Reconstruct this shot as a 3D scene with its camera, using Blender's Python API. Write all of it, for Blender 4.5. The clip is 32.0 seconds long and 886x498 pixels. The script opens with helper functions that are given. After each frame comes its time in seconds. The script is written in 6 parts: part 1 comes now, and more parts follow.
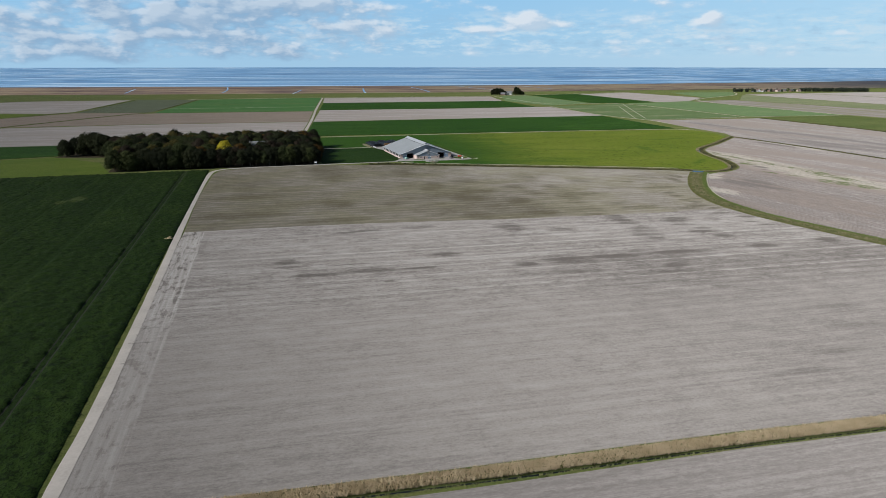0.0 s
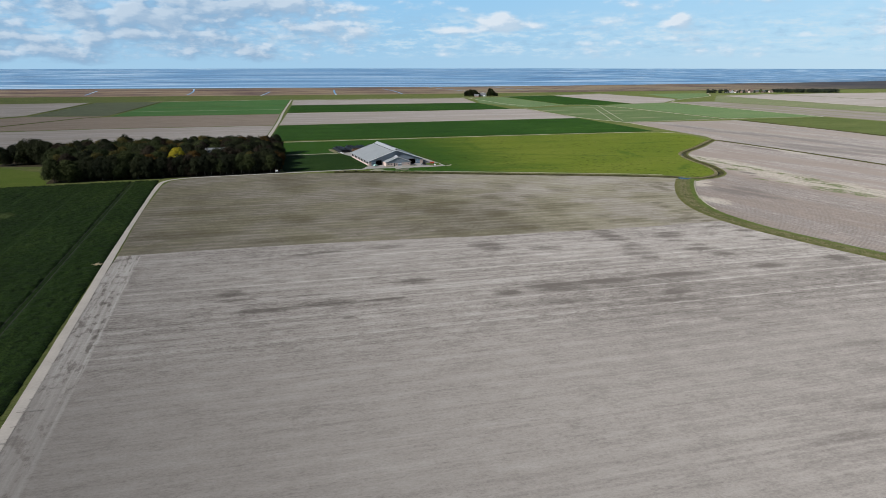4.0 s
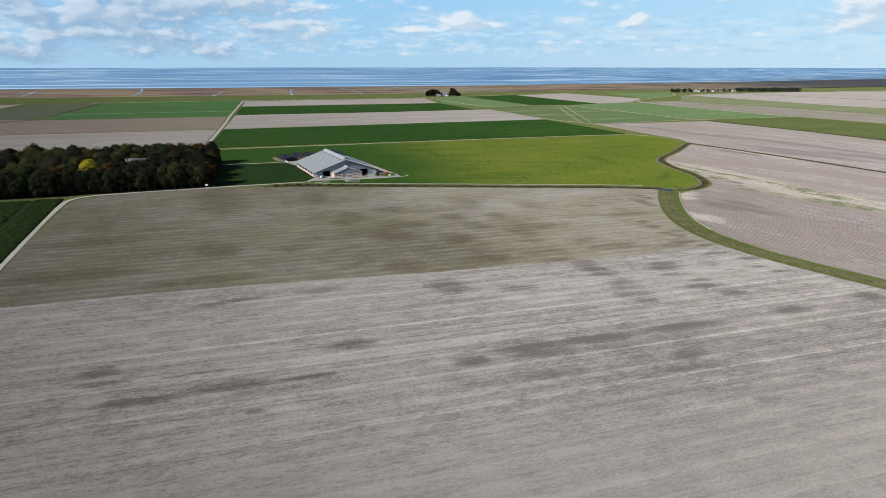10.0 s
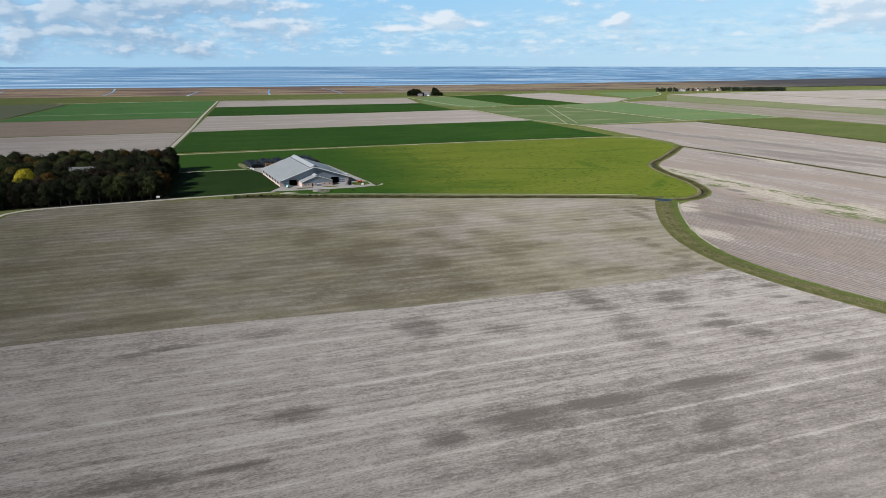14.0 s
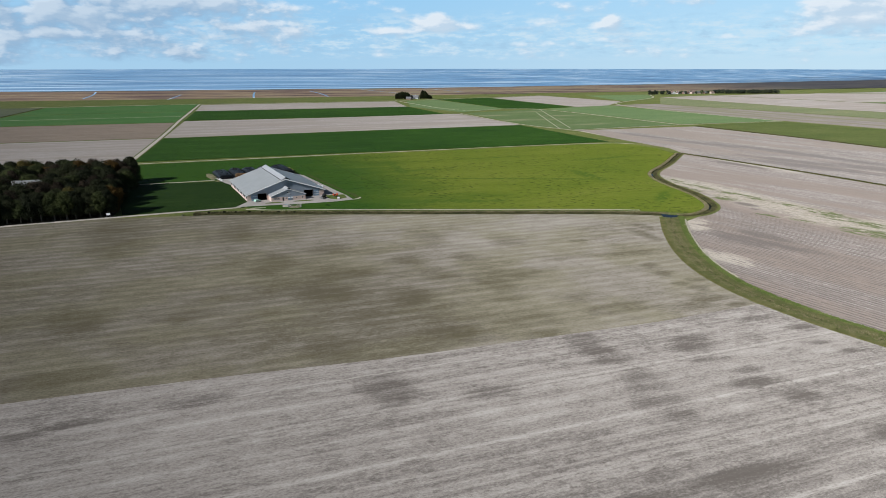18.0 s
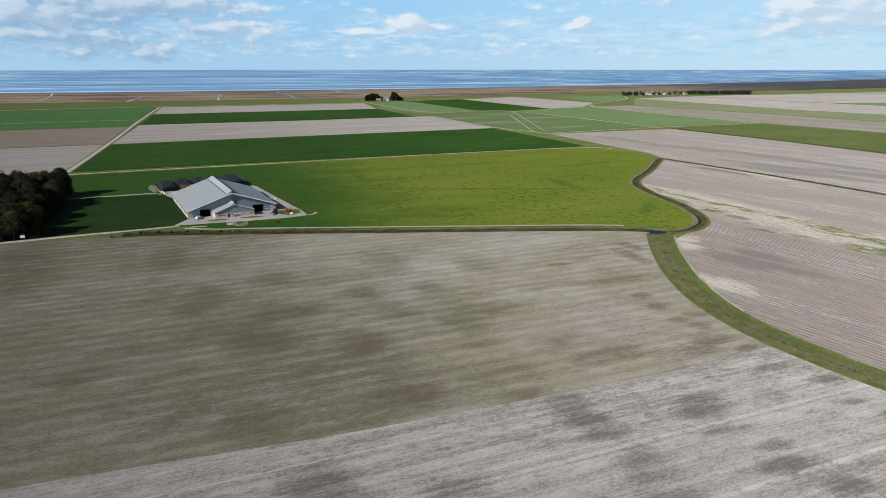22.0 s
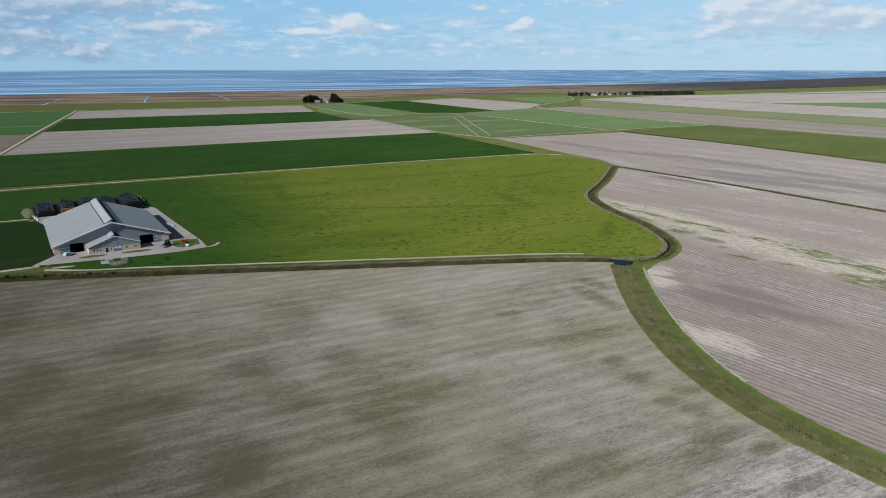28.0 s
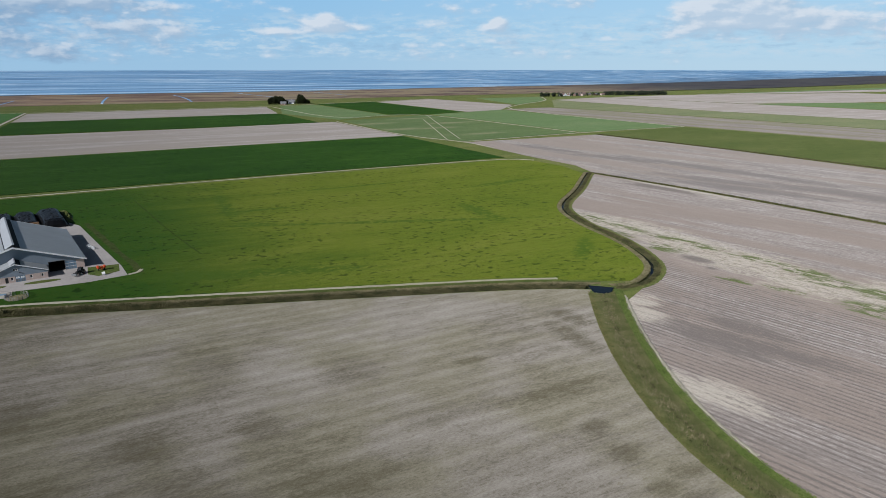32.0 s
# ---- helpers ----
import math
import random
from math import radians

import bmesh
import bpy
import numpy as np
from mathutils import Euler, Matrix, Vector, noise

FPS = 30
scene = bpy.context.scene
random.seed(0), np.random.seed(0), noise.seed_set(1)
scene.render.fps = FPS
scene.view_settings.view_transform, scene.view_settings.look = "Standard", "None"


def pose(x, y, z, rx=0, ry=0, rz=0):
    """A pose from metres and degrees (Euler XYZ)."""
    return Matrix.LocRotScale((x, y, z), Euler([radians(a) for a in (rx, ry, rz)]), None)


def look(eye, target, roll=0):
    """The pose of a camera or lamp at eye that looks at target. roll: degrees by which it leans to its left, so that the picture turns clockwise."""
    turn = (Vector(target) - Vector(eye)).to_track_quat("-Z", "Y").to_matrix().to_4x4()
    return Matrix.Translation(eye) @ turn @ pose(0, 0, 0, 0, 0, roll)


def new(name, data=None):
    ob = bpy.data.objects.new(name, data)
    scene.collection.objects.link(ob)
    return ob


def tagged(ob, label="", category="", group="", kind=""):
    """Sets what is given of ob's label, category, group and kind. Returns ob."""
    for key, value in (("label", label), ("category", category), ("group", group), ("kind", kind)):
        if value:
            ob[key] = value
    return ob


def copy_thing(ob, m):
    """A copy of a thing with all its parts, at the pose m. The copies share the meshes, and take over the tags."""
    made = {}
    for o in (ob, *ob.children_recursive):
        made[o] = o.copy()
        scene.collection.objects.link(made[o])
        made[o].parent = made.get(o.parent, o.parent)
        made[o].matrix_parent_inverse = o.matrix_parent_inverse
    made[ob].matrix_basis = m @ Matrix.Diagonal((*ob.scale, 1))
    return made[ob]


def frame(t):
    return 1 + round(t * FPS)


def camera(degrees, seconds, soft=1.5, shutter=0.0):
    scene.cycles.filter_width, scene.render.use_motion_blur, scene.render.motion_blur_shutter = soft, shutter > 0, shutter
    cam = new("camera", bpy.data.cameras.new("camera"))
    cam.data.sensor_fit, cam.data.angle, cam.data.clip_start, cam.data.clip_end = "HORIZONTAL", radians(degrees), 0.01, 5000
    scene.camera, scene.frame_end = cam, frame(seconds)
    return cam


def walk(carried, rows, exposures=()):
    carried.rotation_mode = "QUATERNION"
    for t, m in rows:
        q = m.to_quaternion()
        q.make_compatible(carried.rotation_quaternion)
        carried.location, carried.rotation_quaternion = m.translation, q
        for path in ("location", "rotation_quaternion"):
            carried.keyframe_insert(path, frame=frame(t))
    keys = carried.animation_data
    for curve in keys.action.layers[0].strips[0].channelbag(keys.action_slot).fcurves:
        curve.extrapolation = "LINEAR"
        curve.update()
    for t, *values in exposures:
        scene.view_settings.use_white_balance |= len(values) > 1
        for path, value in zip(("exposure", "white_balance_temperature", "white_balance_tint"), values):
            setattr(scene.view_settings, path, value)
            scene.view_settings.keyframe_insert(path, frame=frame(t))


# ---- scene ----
cam = camera(67.84, 32.0, soft=0.62)
PATH = [
    (0, pose(0.94, -35.54, 79.13, 74.279, 0, 0.708)),
    (1, pose(1.05, -27.05, 79.03, 74.339, 0, 0.145)),
    (2, pose(1.39, -18.18, 78.93, 74.361, 0, -0.436)),
    (3, pose(1.97, -9.00, 78.83, 74.375, 0, -1.003)),
    (6, pose(4.80, 19.69, 78.58, 74.357, 0, -2.593)),
    (7, pose(6.06, 29.47, 78.51, 74.332, 0, -3.114)),
    (8, pose(7.44, 39.30, 78.44, 74.319, 0, -3.647)),
    (9, pose(8.95, 49.15, 78.38, 74.320, 0, -4.184)),
    (10, pose(10.57, 59.00, 78.33, 74.298, 0, -4.665)),
    (11, pose(12.28, 68.83, 78.27, 74.256, 0, -5.118)),
    (12, pose(14.09, 78.62, 78.23, 74.214, 0, -5.517)),
    (13, pose(15.98, 88.38, 78.19, 74.205, 0, -5.823)),
    (14, pose(17.95, 98.10, 78.15, 74.224, 0, -6.056)),
    (17, pose(24.32, 126.98, 78.08, 74.358, 0, -6.705)),
    (18, pose(26.61, 136.52, 78.06, 74.416, 0, -6.829)),
    (19, pose(28.97, 146.02, 78.05, 74.471, 0, -7.122)),
    (20, pose(31.42, 155.49, 78.05, 74.503, 0, -7.684)),
    (21, pose(33.96, 164.91, 78.05, 74.502, 0, -8.369)),
    (22, pose(36.60, 174.30, 78.06, 74.480, 0, -9.077)),
    (23, pose(39.35, 183.64, 78.07, 74.467, 0, -9.827)),
    (24, pose(42.21, 192.92, 78.09, 74.460, 0, -10.621)),
    (25, pose(45.20, 202.13, 78.11, 74.462, 0, -11.401)),
    (28, pose(55.04, 229.11, 78.22, 74.499, 0, -13.607)),
    (29, pose(58.66, 237.78, 78.26, 74.495, 0, -14.215)),
    (30, pose(62.47, 246.22, 78.31, 74.499, 0, -14.832)),
    (31, pose(66.49, 254.38, 78.37, 74.504, 0, -15.413)),
    (32, pose(70.74, 262.18, 78.43, 74.500, 0, -15.866)),
]
walk(cam, PATH, exposures=[(0, 0.00, 6310, 10), (3, 0.03, 6330, 10), (7, 0.14, 6360, 10), (14, 0.13, 6370, 10), (19, 0.12, 6370, 10), (23, 0.10, 6330, 10), (25, 0.02, 6290, 10), (28, -0.06, 6230, 10), (32, -0.09, 6200, 11)])

# ---- world and sun ----
SUN_ELEV, SUN_AZ = 31.0, -121.0     # degrees; azimuth clockwise from +y, so the sun stands in the west-south-west
world = bpy.data.worlds.new("world")
scene.world = world
world.use_nodes = True


class Nodes:
    """A small writer for node trees."""

    def __init__(self, tree):
        self.tree = tree
        tree.nodes.clear()

    def add(self, kind):
        return self.tree.nodes.new(kind)

    def bands(self, vec, profile):
        node = self.add("ShaderNodeTexWave")
        node.wave_type, node.bands_direction, node.wave_profile = "BANDS", "Y", profile
        self.link(vec, node.inputs["Vector"])
        node.inputs["Scale"].default_value = 1.0
        return node

    def link(self, value, socket):
        if value is None:
            return
        if isinstance(value, bpy.types.NodeSocket):
            self.tree.links.new(value, socket)
        elif socket.type == "RGBA" and len(value) == 3:
            socket.default_value = (*value, 1)
        else:
            socket.default_value = value

    def maths(self, op, a, b=None, c=None, clamp=False):
        node = self.add("ShaderNodeMath")
        node.operation, node.use_clamp = op, clamp
        for k, v in enumerate((a, b, c)):
            self.link(v, node.inputs[k])
        return node.outputs[0]

    def vmath(self, op, a, b=None):
        node = self.add("ShaderNodeVectorMath")
        node.operation = op
        self.link(a, node.inputs[0])
        self.link(b, node.inputs[1])
        return node.outputs["Value" if op in ("LENGTH", "DOT_PRODUCT", "DISTANCE") else "Vector"]

    def position(self):
        return self.add("ShaderNodeNewGeometry").outputs["Position"]

    def turned(self, degrees, vec=None):
        node = self.add("ShaderNodeMapping")
        self.link(vec or self.position(), node.inputs["Vector"])
        node.inputs["Rotation"].default_value = (0, 0, radians(-degrees))
        return node.outputs[0]

    def noise(self, vec, scale=(1, 1, 1), detail=3.0, rough=0.55, shift=(0, 0, 0)):
        vec = self.vmath("ADD", self.vmath("MULTIPLY", vec, scale), shift)
        node = self.add("ShaderNodeTexNoise")
        self.link(vec, node.inputs["Vector"])
        node.inputs["Scale"].default_value = 1
        node.inputs["Detail"].default_value = detail
        node.inputs["Roughness"].default_value = rough
        return node.outputs[0]

    def smooth(self, value, low, high):
        node = self.add("ShaderNodeMapRange")
        node.interpolation_type = "SMOOTHSTEP"
        self.link(value, node.inputs["Value"])
        for name, v in (("From Min", low), ("From Max", high)):
            self.link(v, node.inputs[name])
        return node.outputs[0]

    def ramp(self, value, stops):
        node = self.add("ShaderNodeValToRGB")
        self.link(value, node.inputs[0])
        el = node.color_ramp.elements
        while len(el) < len(stops):
            el.new(0.5)
        for e, (at, colour) in zip(el, stops):
            e.position, e.color = at, (*colour, 1)
        return node.outputs[0]

    def mix(self, fac, a, b, blend="MIX"):
        node = self.add("ShaderNodeMix")
        node.data_type, node.blend_type = "RGBA", blend
        self.link(fac, node.inputs[0])
        self.link(a, node.inputs[6])
        self.link(b, node.inputs[7])
        return node.outputs[2]

    def bump(self, height, distance, strength=1.0):
        node = self.add("ShaderNodeBump")
        self.link(height, node.inputs["Height"])
        node.inputs["Distance"].default_value, node.inputs["Strength"].default_value = distance, strength
        return node.outputs[0]

    def surface(self, colour, rough=0.9, normal=None, metal=0.0, spec=0.2, matte=0.0):
        node = self.add("ShaderNodeBsdfPrincipled")
        self.link(colour, node.inputs["Base Color"])
        self.link(rough, node.inputs["Roughness"])
        node.inputs["Metallic"].default_value = metal
        node.inputs["Specular IOR Level"].default_value = spec
        node.inputs["Diffuse Roughness"].default_value = matte
        if normal is not None:
            self.link(normal, node.inputs["Normal"])
        out = self.add("ShaderNodeOutputMaterial")
        self.link(node.outputs[0], out.inputs[0])
        return node


def make_sky():
    n = Nodes(world.node_tree)
    way = n.vmath("NORMALIZE", n.add("ShaderNodeTexCoord").outputs["Generated"])
    xyz = n.add("ShaderNodeSeparateXYZ")
    n.link(way, xyz.inputs[0])
    x, y, z = xyz.outputs
    sky = n.add("ShaderNodeTexSky")
    sky.sky_type, sky.sun_disc = "NISHITA", False
    sky.sun_elevation, sky.sun_rotation = radians(SUN_ELEV), radians(SUN_AZ)
    sky.air_density, sky.dust_density, sky.ozone_density = 1.0, 0.3, 2.0
    air = n.vmath("MULTIPLY", sky.outputs[0], (0.021, 0.021, 0.021))
    # clear maritime air: pale turquoise low down, deeper blue above
    low = n.ramp(n.maths("MULTIPLY", z, 6.0, clamp=True), [(0.0, (0.38, 0.60, 0.79)), (0.22, (0.35, 0.595, 0.81)), (0.60, (0.30, 0.575, 0.84)), (1.0, (0.13, 0.33, 0.60))])
    hazy = n.ramp(n.maths("MULTIPLY", z, 6.0, clamp=True), [(0.0, (0.54, 0.73, 0.85)), (0.22, (0.50, 0.73, 0.88)), (0.60, (0.43, 0.69, 0.90)), (1.0, (0.15, 0.35, 0.62))])
    low = n.mix(n.smooth(n.maths("ARCTAN2", x, y), -0.15, 0.75), low, hazy)
    air = n.mix(n.smooth(z, 0.10, 0.22), low, air)
    # azimuth and elevation in degrees
    az = n.maths("MULTIPLY", n.maths("ARCTAN2", x, y), 57.3)
    el = n.maths("MULTIPLY", n.maths("ARCSINE", z), 57.3)
    flat = n.add("ShaderNodeCombineXYZ")
    n.link(az, flat.inputs[0])
    n.link(el, flat.inputs[1])
    at = flat.outputs[0]
    # fair-weather cloud: broken heaps at these places (azimuth, elevation, half width, half height, weight)
    heaps = [(5.7, 3.25, 1.2, 0.6, 0.25), (6.3, 3.75, 0.6, 0.4, 0.14), (8.9, 3.1, 0.9, 0.3, 0.15), (2.0, 2.75, 1.2, 0.3, 0.13), (20.3, 3.15, 1.1, 0.5, 0.25), (20.6, 3.6, 0.5, 0.4, 0.13), (8.0, 2.75, 5.5, 0.32, 0.085), (24.5, 2.15, 5.0, 0.35, 0.075), (14.0, 1.7, 7.0, 0.3, 0.05), (29.7, 2.2, 1.1, 0.3, 0.16),
             (34.0, 2.3, 0.9, 0.3, 0.12), (38.7, 4.5, 2.8, 1.05, 0.40), (36.2, 3.6, 1.4, 0.7, 0.12), (41.2, 3.7, 1.6, 0.7, 0.14), (45.0, 3.2, 2.4, 1.0, 0.15)]
    bank = [(-18.2, 4.1, 3.2, 0.9, 0.17), (-23.0, 3.6, 0.9, 0.7, 0.15), (-26.4, 3.8, 1.0, 0.6, 0.12), (-28.6, 1.85, 2.2, 0.28, 0.14), (-22.8, 2.2, 1.6, 0.3, 0.12), (-30.5, 2.7, 1.6, 0.6, 0.09), (-25.3, 3.0, 2.0, 0.5, 0.09),
            (-12.5, 2.9, 2.2, 0.5, 0.08), (-9.5, 4.6, 5.0, 0.45, 0.12), (-15.5, 2.1, 4.0, 0.35, 0.07)]

    def cover(shift):
        p = n.vmath("ADD", at, shift)
        d = n.maths("ADD", n.maths("MULTIPLY", n.noise(p, (0.15, 0.40, 1), 6, 0.52, (3.1, 0.4, 0)), 0.68), n.maths("MULTIPLY", n.noise(p, (0.62, 1.25, 1), 5, 0.52, (7.3, 2.1, 0)), 0.32))
        d = n.maths("MULTIPLY_ADD", n.maths("SUBTRACT", d, 0.5), 1.30, 0.50)
        q = n.add("ShaderNodeSeparateXYZ")
        n.link(p, q.inputs[0])
        a_, e_ = q.outputs[0], q.outputs[1]
        d = n.maths("ADD", d, n.maths("MULTIPLY_ADD", n.smooth(a_, 2.0, -12.0), 0.135, -0.060))
        for a, e, w, h, k in heaps + bank:
            da = n.maths("DIVIDE", n.maths("SUBTRACT", a_, a), w)
            de = n.maths("DIVIDE", n.maths("SUBTRACT", e_, e), h)
            r2 = n.maths("ADD", n.maths("MULTIPLY", da, da), n.maths("MULTIPLY", de, de))
            d = n.maths("MULTIPLY_ADD", n.maths("POWER", 2.718, n.maths("MULTIPLY", r2, -0.62)), k * 1.12, d)
        return n.maths("MULTIPLY", d, n.smooth(e_, -1.6, 0.8))

    here, beside = cover((0, 0, 0)), cover((-0.50, 0.36, 0))
    lit = n.smooth(n.maths("SUBTRACT", here, beside), -0.06, 0.13)
    west = n.smooth(az, 2.0, -16.0)
    shade = n.mix(lit, n.mix(west, (0.47, 0.62, 0.76), (0.27, 0.42, 0.60)), n.mix(west, (0.78, 0.84, 0.89), (0.66, 0.75, 0.84)))
    thick = n.smooth(here, 0.60, 0.74)
    shade = n.mix(n.maths("MULTIPLY", thick, n.maths("MULTIPLY_ADD", west, 0.25, 0.30)), shade, n.mix(west, (0.70, 0.76, 0.83), (0.46, 0.57, 0.69)))
    # thin bands low over the sea
    band = n.maths("ADD", n.maths("MULTIPLY", n.noise(at, (0.26, 1.5, 1), 7, 0.62, (1.7, 9, 0)), 0.6), n.maths("MULTIPLY", n.noise(at, (0.9, 2.4, 1), 6, 0.64, (4.7, 3, 0)), 0.4))
    low_sky = n.maths("MULTIPLY", n.smooth(el, 0.2, 1.3), n.smooth(el, 4.6, 2.8))
    light_band = n.maths("MULTIPLY", n.smooth(band, 0.48, 0.60), low_sky)
    dark_band = n.maths("MULTIPLY", n.smooth(band, 0.49, 0.38), low_sky)
    colour = n.mix(n.maths("MULTIPLY", dark_band, 0.40), air, (0.34, 0.52, 0.70))
    colour = n.mix(n.maths("MULTIPLY", light_band, 0.75), colour, n.mix(west, (0.60, 0.75, 0.85), (0.54, 0.69, 0.81)))
    colour = n.mix(n.maths("MULTIPLY", n.smooth(here, 0.46, 0.68), n.maths("MULTIPLY_ADD", n.smooth(el, 16.0, 7.0), 0.72, 0.18)), colour, shade)
    # sky light high above stays the plain sky; below the horizon a dull ground tone
    colour = n.mix(n.smooth(z, -0.002, -0.05), colour, (0.12, 0.13, 0.12))
    back = n.add("ShaderNodeBackground")
    n.link(colour, back.inputs[0])
    back.inputs[1].default_value = SKY_STRENGTH
    out = n.add("ShaderNodeOutputWorld")
    n.link(back.outputs[0], out.inputs[0])


SKY_STRENGTH = 0.95
make_sky()
sun = new("sun", bpy.data.lights.new("sun", "SUN"))
sun.data.energy, sun.data.angle, sun.data.color = 4.75, radians(0.6), (1.0, 0.975, 0.945)
az_, el_ = radians(SUN_AZ), radians(SUN_ELEV)
sun.matrix_world = look((0, 0, 300), Vector((0, 0, 300)) - Vector((math.sin(az_) * math.cos(el_), math.cos(az_) * math.cos(el_), math.sin(el_))))

# ---- materials ----
ROWS = 13.0      # the plots lie turned by this many degrees


def mat(name):
    m = bpy.data.materials.new(name)
    m.use_nodes = True
    return m, Nodes(m.node_tree)


def stain(n, vec, spots, ragged, torn, low=0.42, high=0.48, edge=(1.6, 0.62), rag=7.0):
    """A mask of worn or damp ground, torn along the rows: x, y, half length, half width, turn in degrees."""
    total = None
    for x, y, a, b, turn in spots:
        p = n.turned(turn, n.vmath("SUBTRACT", vec, (x, y, 0)))
        d = n.vmath("LENGTH", n.vmath("MULTIPLY", p, (1 / a, 1 / b, 0)))
        one = n.smooth(n.maths("ADD", d, n.maths("MULTIPLY", n.maths("SUBTRACT", ragged, 0.5), rag)), *edge)
        total = one if total is None else n.maths("MAXIMUM", total, one)
    return n.maths("MULTIPLY", total, n.smooth(torn, low, high))


def soil(name, base, dark, light, turn=ROWS, row=2.6, contrast=1.0, spots=(), spot_colour=None, spot_fac=0.85, green=(), green_colour=(0.10, 0.13, 0.035), blotch=0.5, furrow=0.0, tone=None, dry=(), dry_colour=(0.42, 0.400, 0.365), scuffs=0.5, rag=7.0, rows_to=None):
    """Tilled earth: drying flecks along the rows, scuffs and blotches of damp, clods."""
    m, n = mat(name)
    pos = n.position()
    p = n.turned(turn, pos)
    fleck = n.noise(p, (0.42, 1.25, 1), 7, 0.74)
    dash = n.noise(p, (0.010, 0.62, 1), 5, 0.66, (5, 2, 0))
    mid = n.noise(p, (0.07, 0.24, 1), 6, 0.66, (6, 3, 0))
    scuff = n.noise(p, (0.13, 0.50, 1), 6, 0.72, (3, 8, 0))
    clod = n.noise(p, (1.5, 2.2, 1), 5, 0.74)
    broad = n.noise(p, (0.018, 0.045, 1), 5, 0.6, (9, 4, 0))
    lo = tuple(b + (d - b) * 0.8 * contrast for b, d in zip(base, dark))
    hi = tuple(b + (l - b) * 0.85 * contrast for b, l in zip(base, light))
    k = n.maths("ADD", n.maths("MULTIPLY", fleck, 0.48), n.maths("ADD", n.maths("MULTIPLY", dash, 0.26), n.maths("MULTIPLY", mid, 0.26)))
    c = n.ramp(k, [(0.43, lo), (0.50, base), (0.57, hi)])
    # straight, uneven lines left by the drill
    c = n.mix(n.maths("MULTIPLY", n.smooth(dash, 0.54, 0.62), n.maths("MULTIPLY", n.smooth(fleck, 0.36, 0.52), 0.38 * contrast)), c, light)
    c = n.mix(n.maths("MULTIPLY", n.smooth(dash, 0.46, 0.38), n.maths("MULTIPLY", n.smooth(fleck, 0.58, 0.44), 0.45 * contrast)), c, dark)
    c = n.mix(n.maths("MULTIPLY", n.maths("MULTIPLY", n.smooth(broad, 0.48, 0.60), n.smooth(mid, 0.44, 0.54)), blotch), c, dark)
    c = n.mix(n.maths("MULTIPLY", n.maths("MULTIPLY", n.smooth(scuff, 0.52, 0.575), n.smooth(n.maths("ADD", broad, n.maths("MULTIPLY", n.maths("SUBTRACT", mid, 0.5), 0.8)), 0.42, 0.54)), scuffs), c, dark)
    if tone:
        strip = n.noise(p, (0.0035, 0.040, 1), 5, 0.55, (2, 5, 0))
        c = n.mix(n.maths("MULTIPLY", n.smooth(strip, 0.44, 0.56), 0.8), c, tone)
    row_wave = n.bands(n.vmath("MULTIPLY", p, (0.0, 0.314 / row, 0)), "SIN")
    row_wave.inputs["Distortion"].default_value = 0.5
    wave = row_wave.outputs["Fac"]
    if rows_to:
        away = n.add("ShaderNodeSeparateXYZ")
        n.link(n.turned(rows_to[2], n.vmath("SUBTRACT", pos, (rows_to[0], rows_to[1], 0))), away.inputs[0])
        rows_here = n.smooth(n.maths("ADD", away.outputs[1], n.maths("MULTIPLY", n.maths("SUBTRACT", broad, 0.5), 30.0)), -12.0, -34.0)
        wave = n.maths("MULTIPLY", wave, rows_here)
    if furrow:
        c = n.mix(n.maths("MULTIPLY", n.smooth(wave, 0.5, 0.85), n.maths("MULTIPLY", n.maths("MULTIPLY", n.smooth(fleck, 0.36, 0.52), n.smooth(mid, 0.38, 0.50)), 1.7 * furrow)), c, dark)
    ragged = n.noise(p, (0.050, 0.21, 1), 8, 0.74, (1, 6, 0))
    if dry:
        c = n.mix(n.maths("MULTIPLY", stain(n, pos, dry, ragged, k, 0.42, 0.50, rag=rag), 0.82), c, dry_colour)
    if dry and green:
        withered = n.smooth(n.noise(p, (0.22, 0.55, 1), 6, 0.72, (2, 12, 0)), 0.50, 0.58)
        c = n.mix(n.maths("MULTIPLY", n.maths("MULTIPLY", stain(n, pos, dry[1:8], ragged, k, 0.1, 0.3, rag=rag), withered), 0.55), c, (0.185, 0.165, 0.108))
    if spots:
        c = n.mix(n.maths("MULTIPLY", stain(n, pos, spots, ragged, k, rag=rag), spot_fac), c, spot_colour or dark)
    if green:
        leafy = n.noise(p, (0.10, 0.30, 1), 7, 0.74, (4, 4, 0))
        mask = n.maths("MULTIPLY", stain(n, pos, green, ragged, leafy, rag=rag), n.smooth(leafy, 0.44, 0.53))
        c = n.mix(mask, c, n.mix(n.smooth(fleck, 0.42, 0.58), green_colour, tuple(v * 1.5 for v in green_colour)))
    c = n.mix(n.maths("MULTIPLY", n.smooth(clod, 0.51, 0.60), 0.40 * contrast), c, dark)
    c = n.mix(n.maths("MULTIPLY", n.smooth(clod, 0.46, 0.38), 0.22 * contrast), c, light)
    height = n.maths("ADD", n.maths("MULTIPLY", clod, 0.8), n.maths("ADD", n.maths("MULTIPLY", dash, 0.9), n.maths("MULTIPLY", wave, 0.1 + 2 * furrow)))
    n.surface(c, 0.95, n.bump(height, 0.24, 0.6), spec=0.05, matte=1.0)
    return m


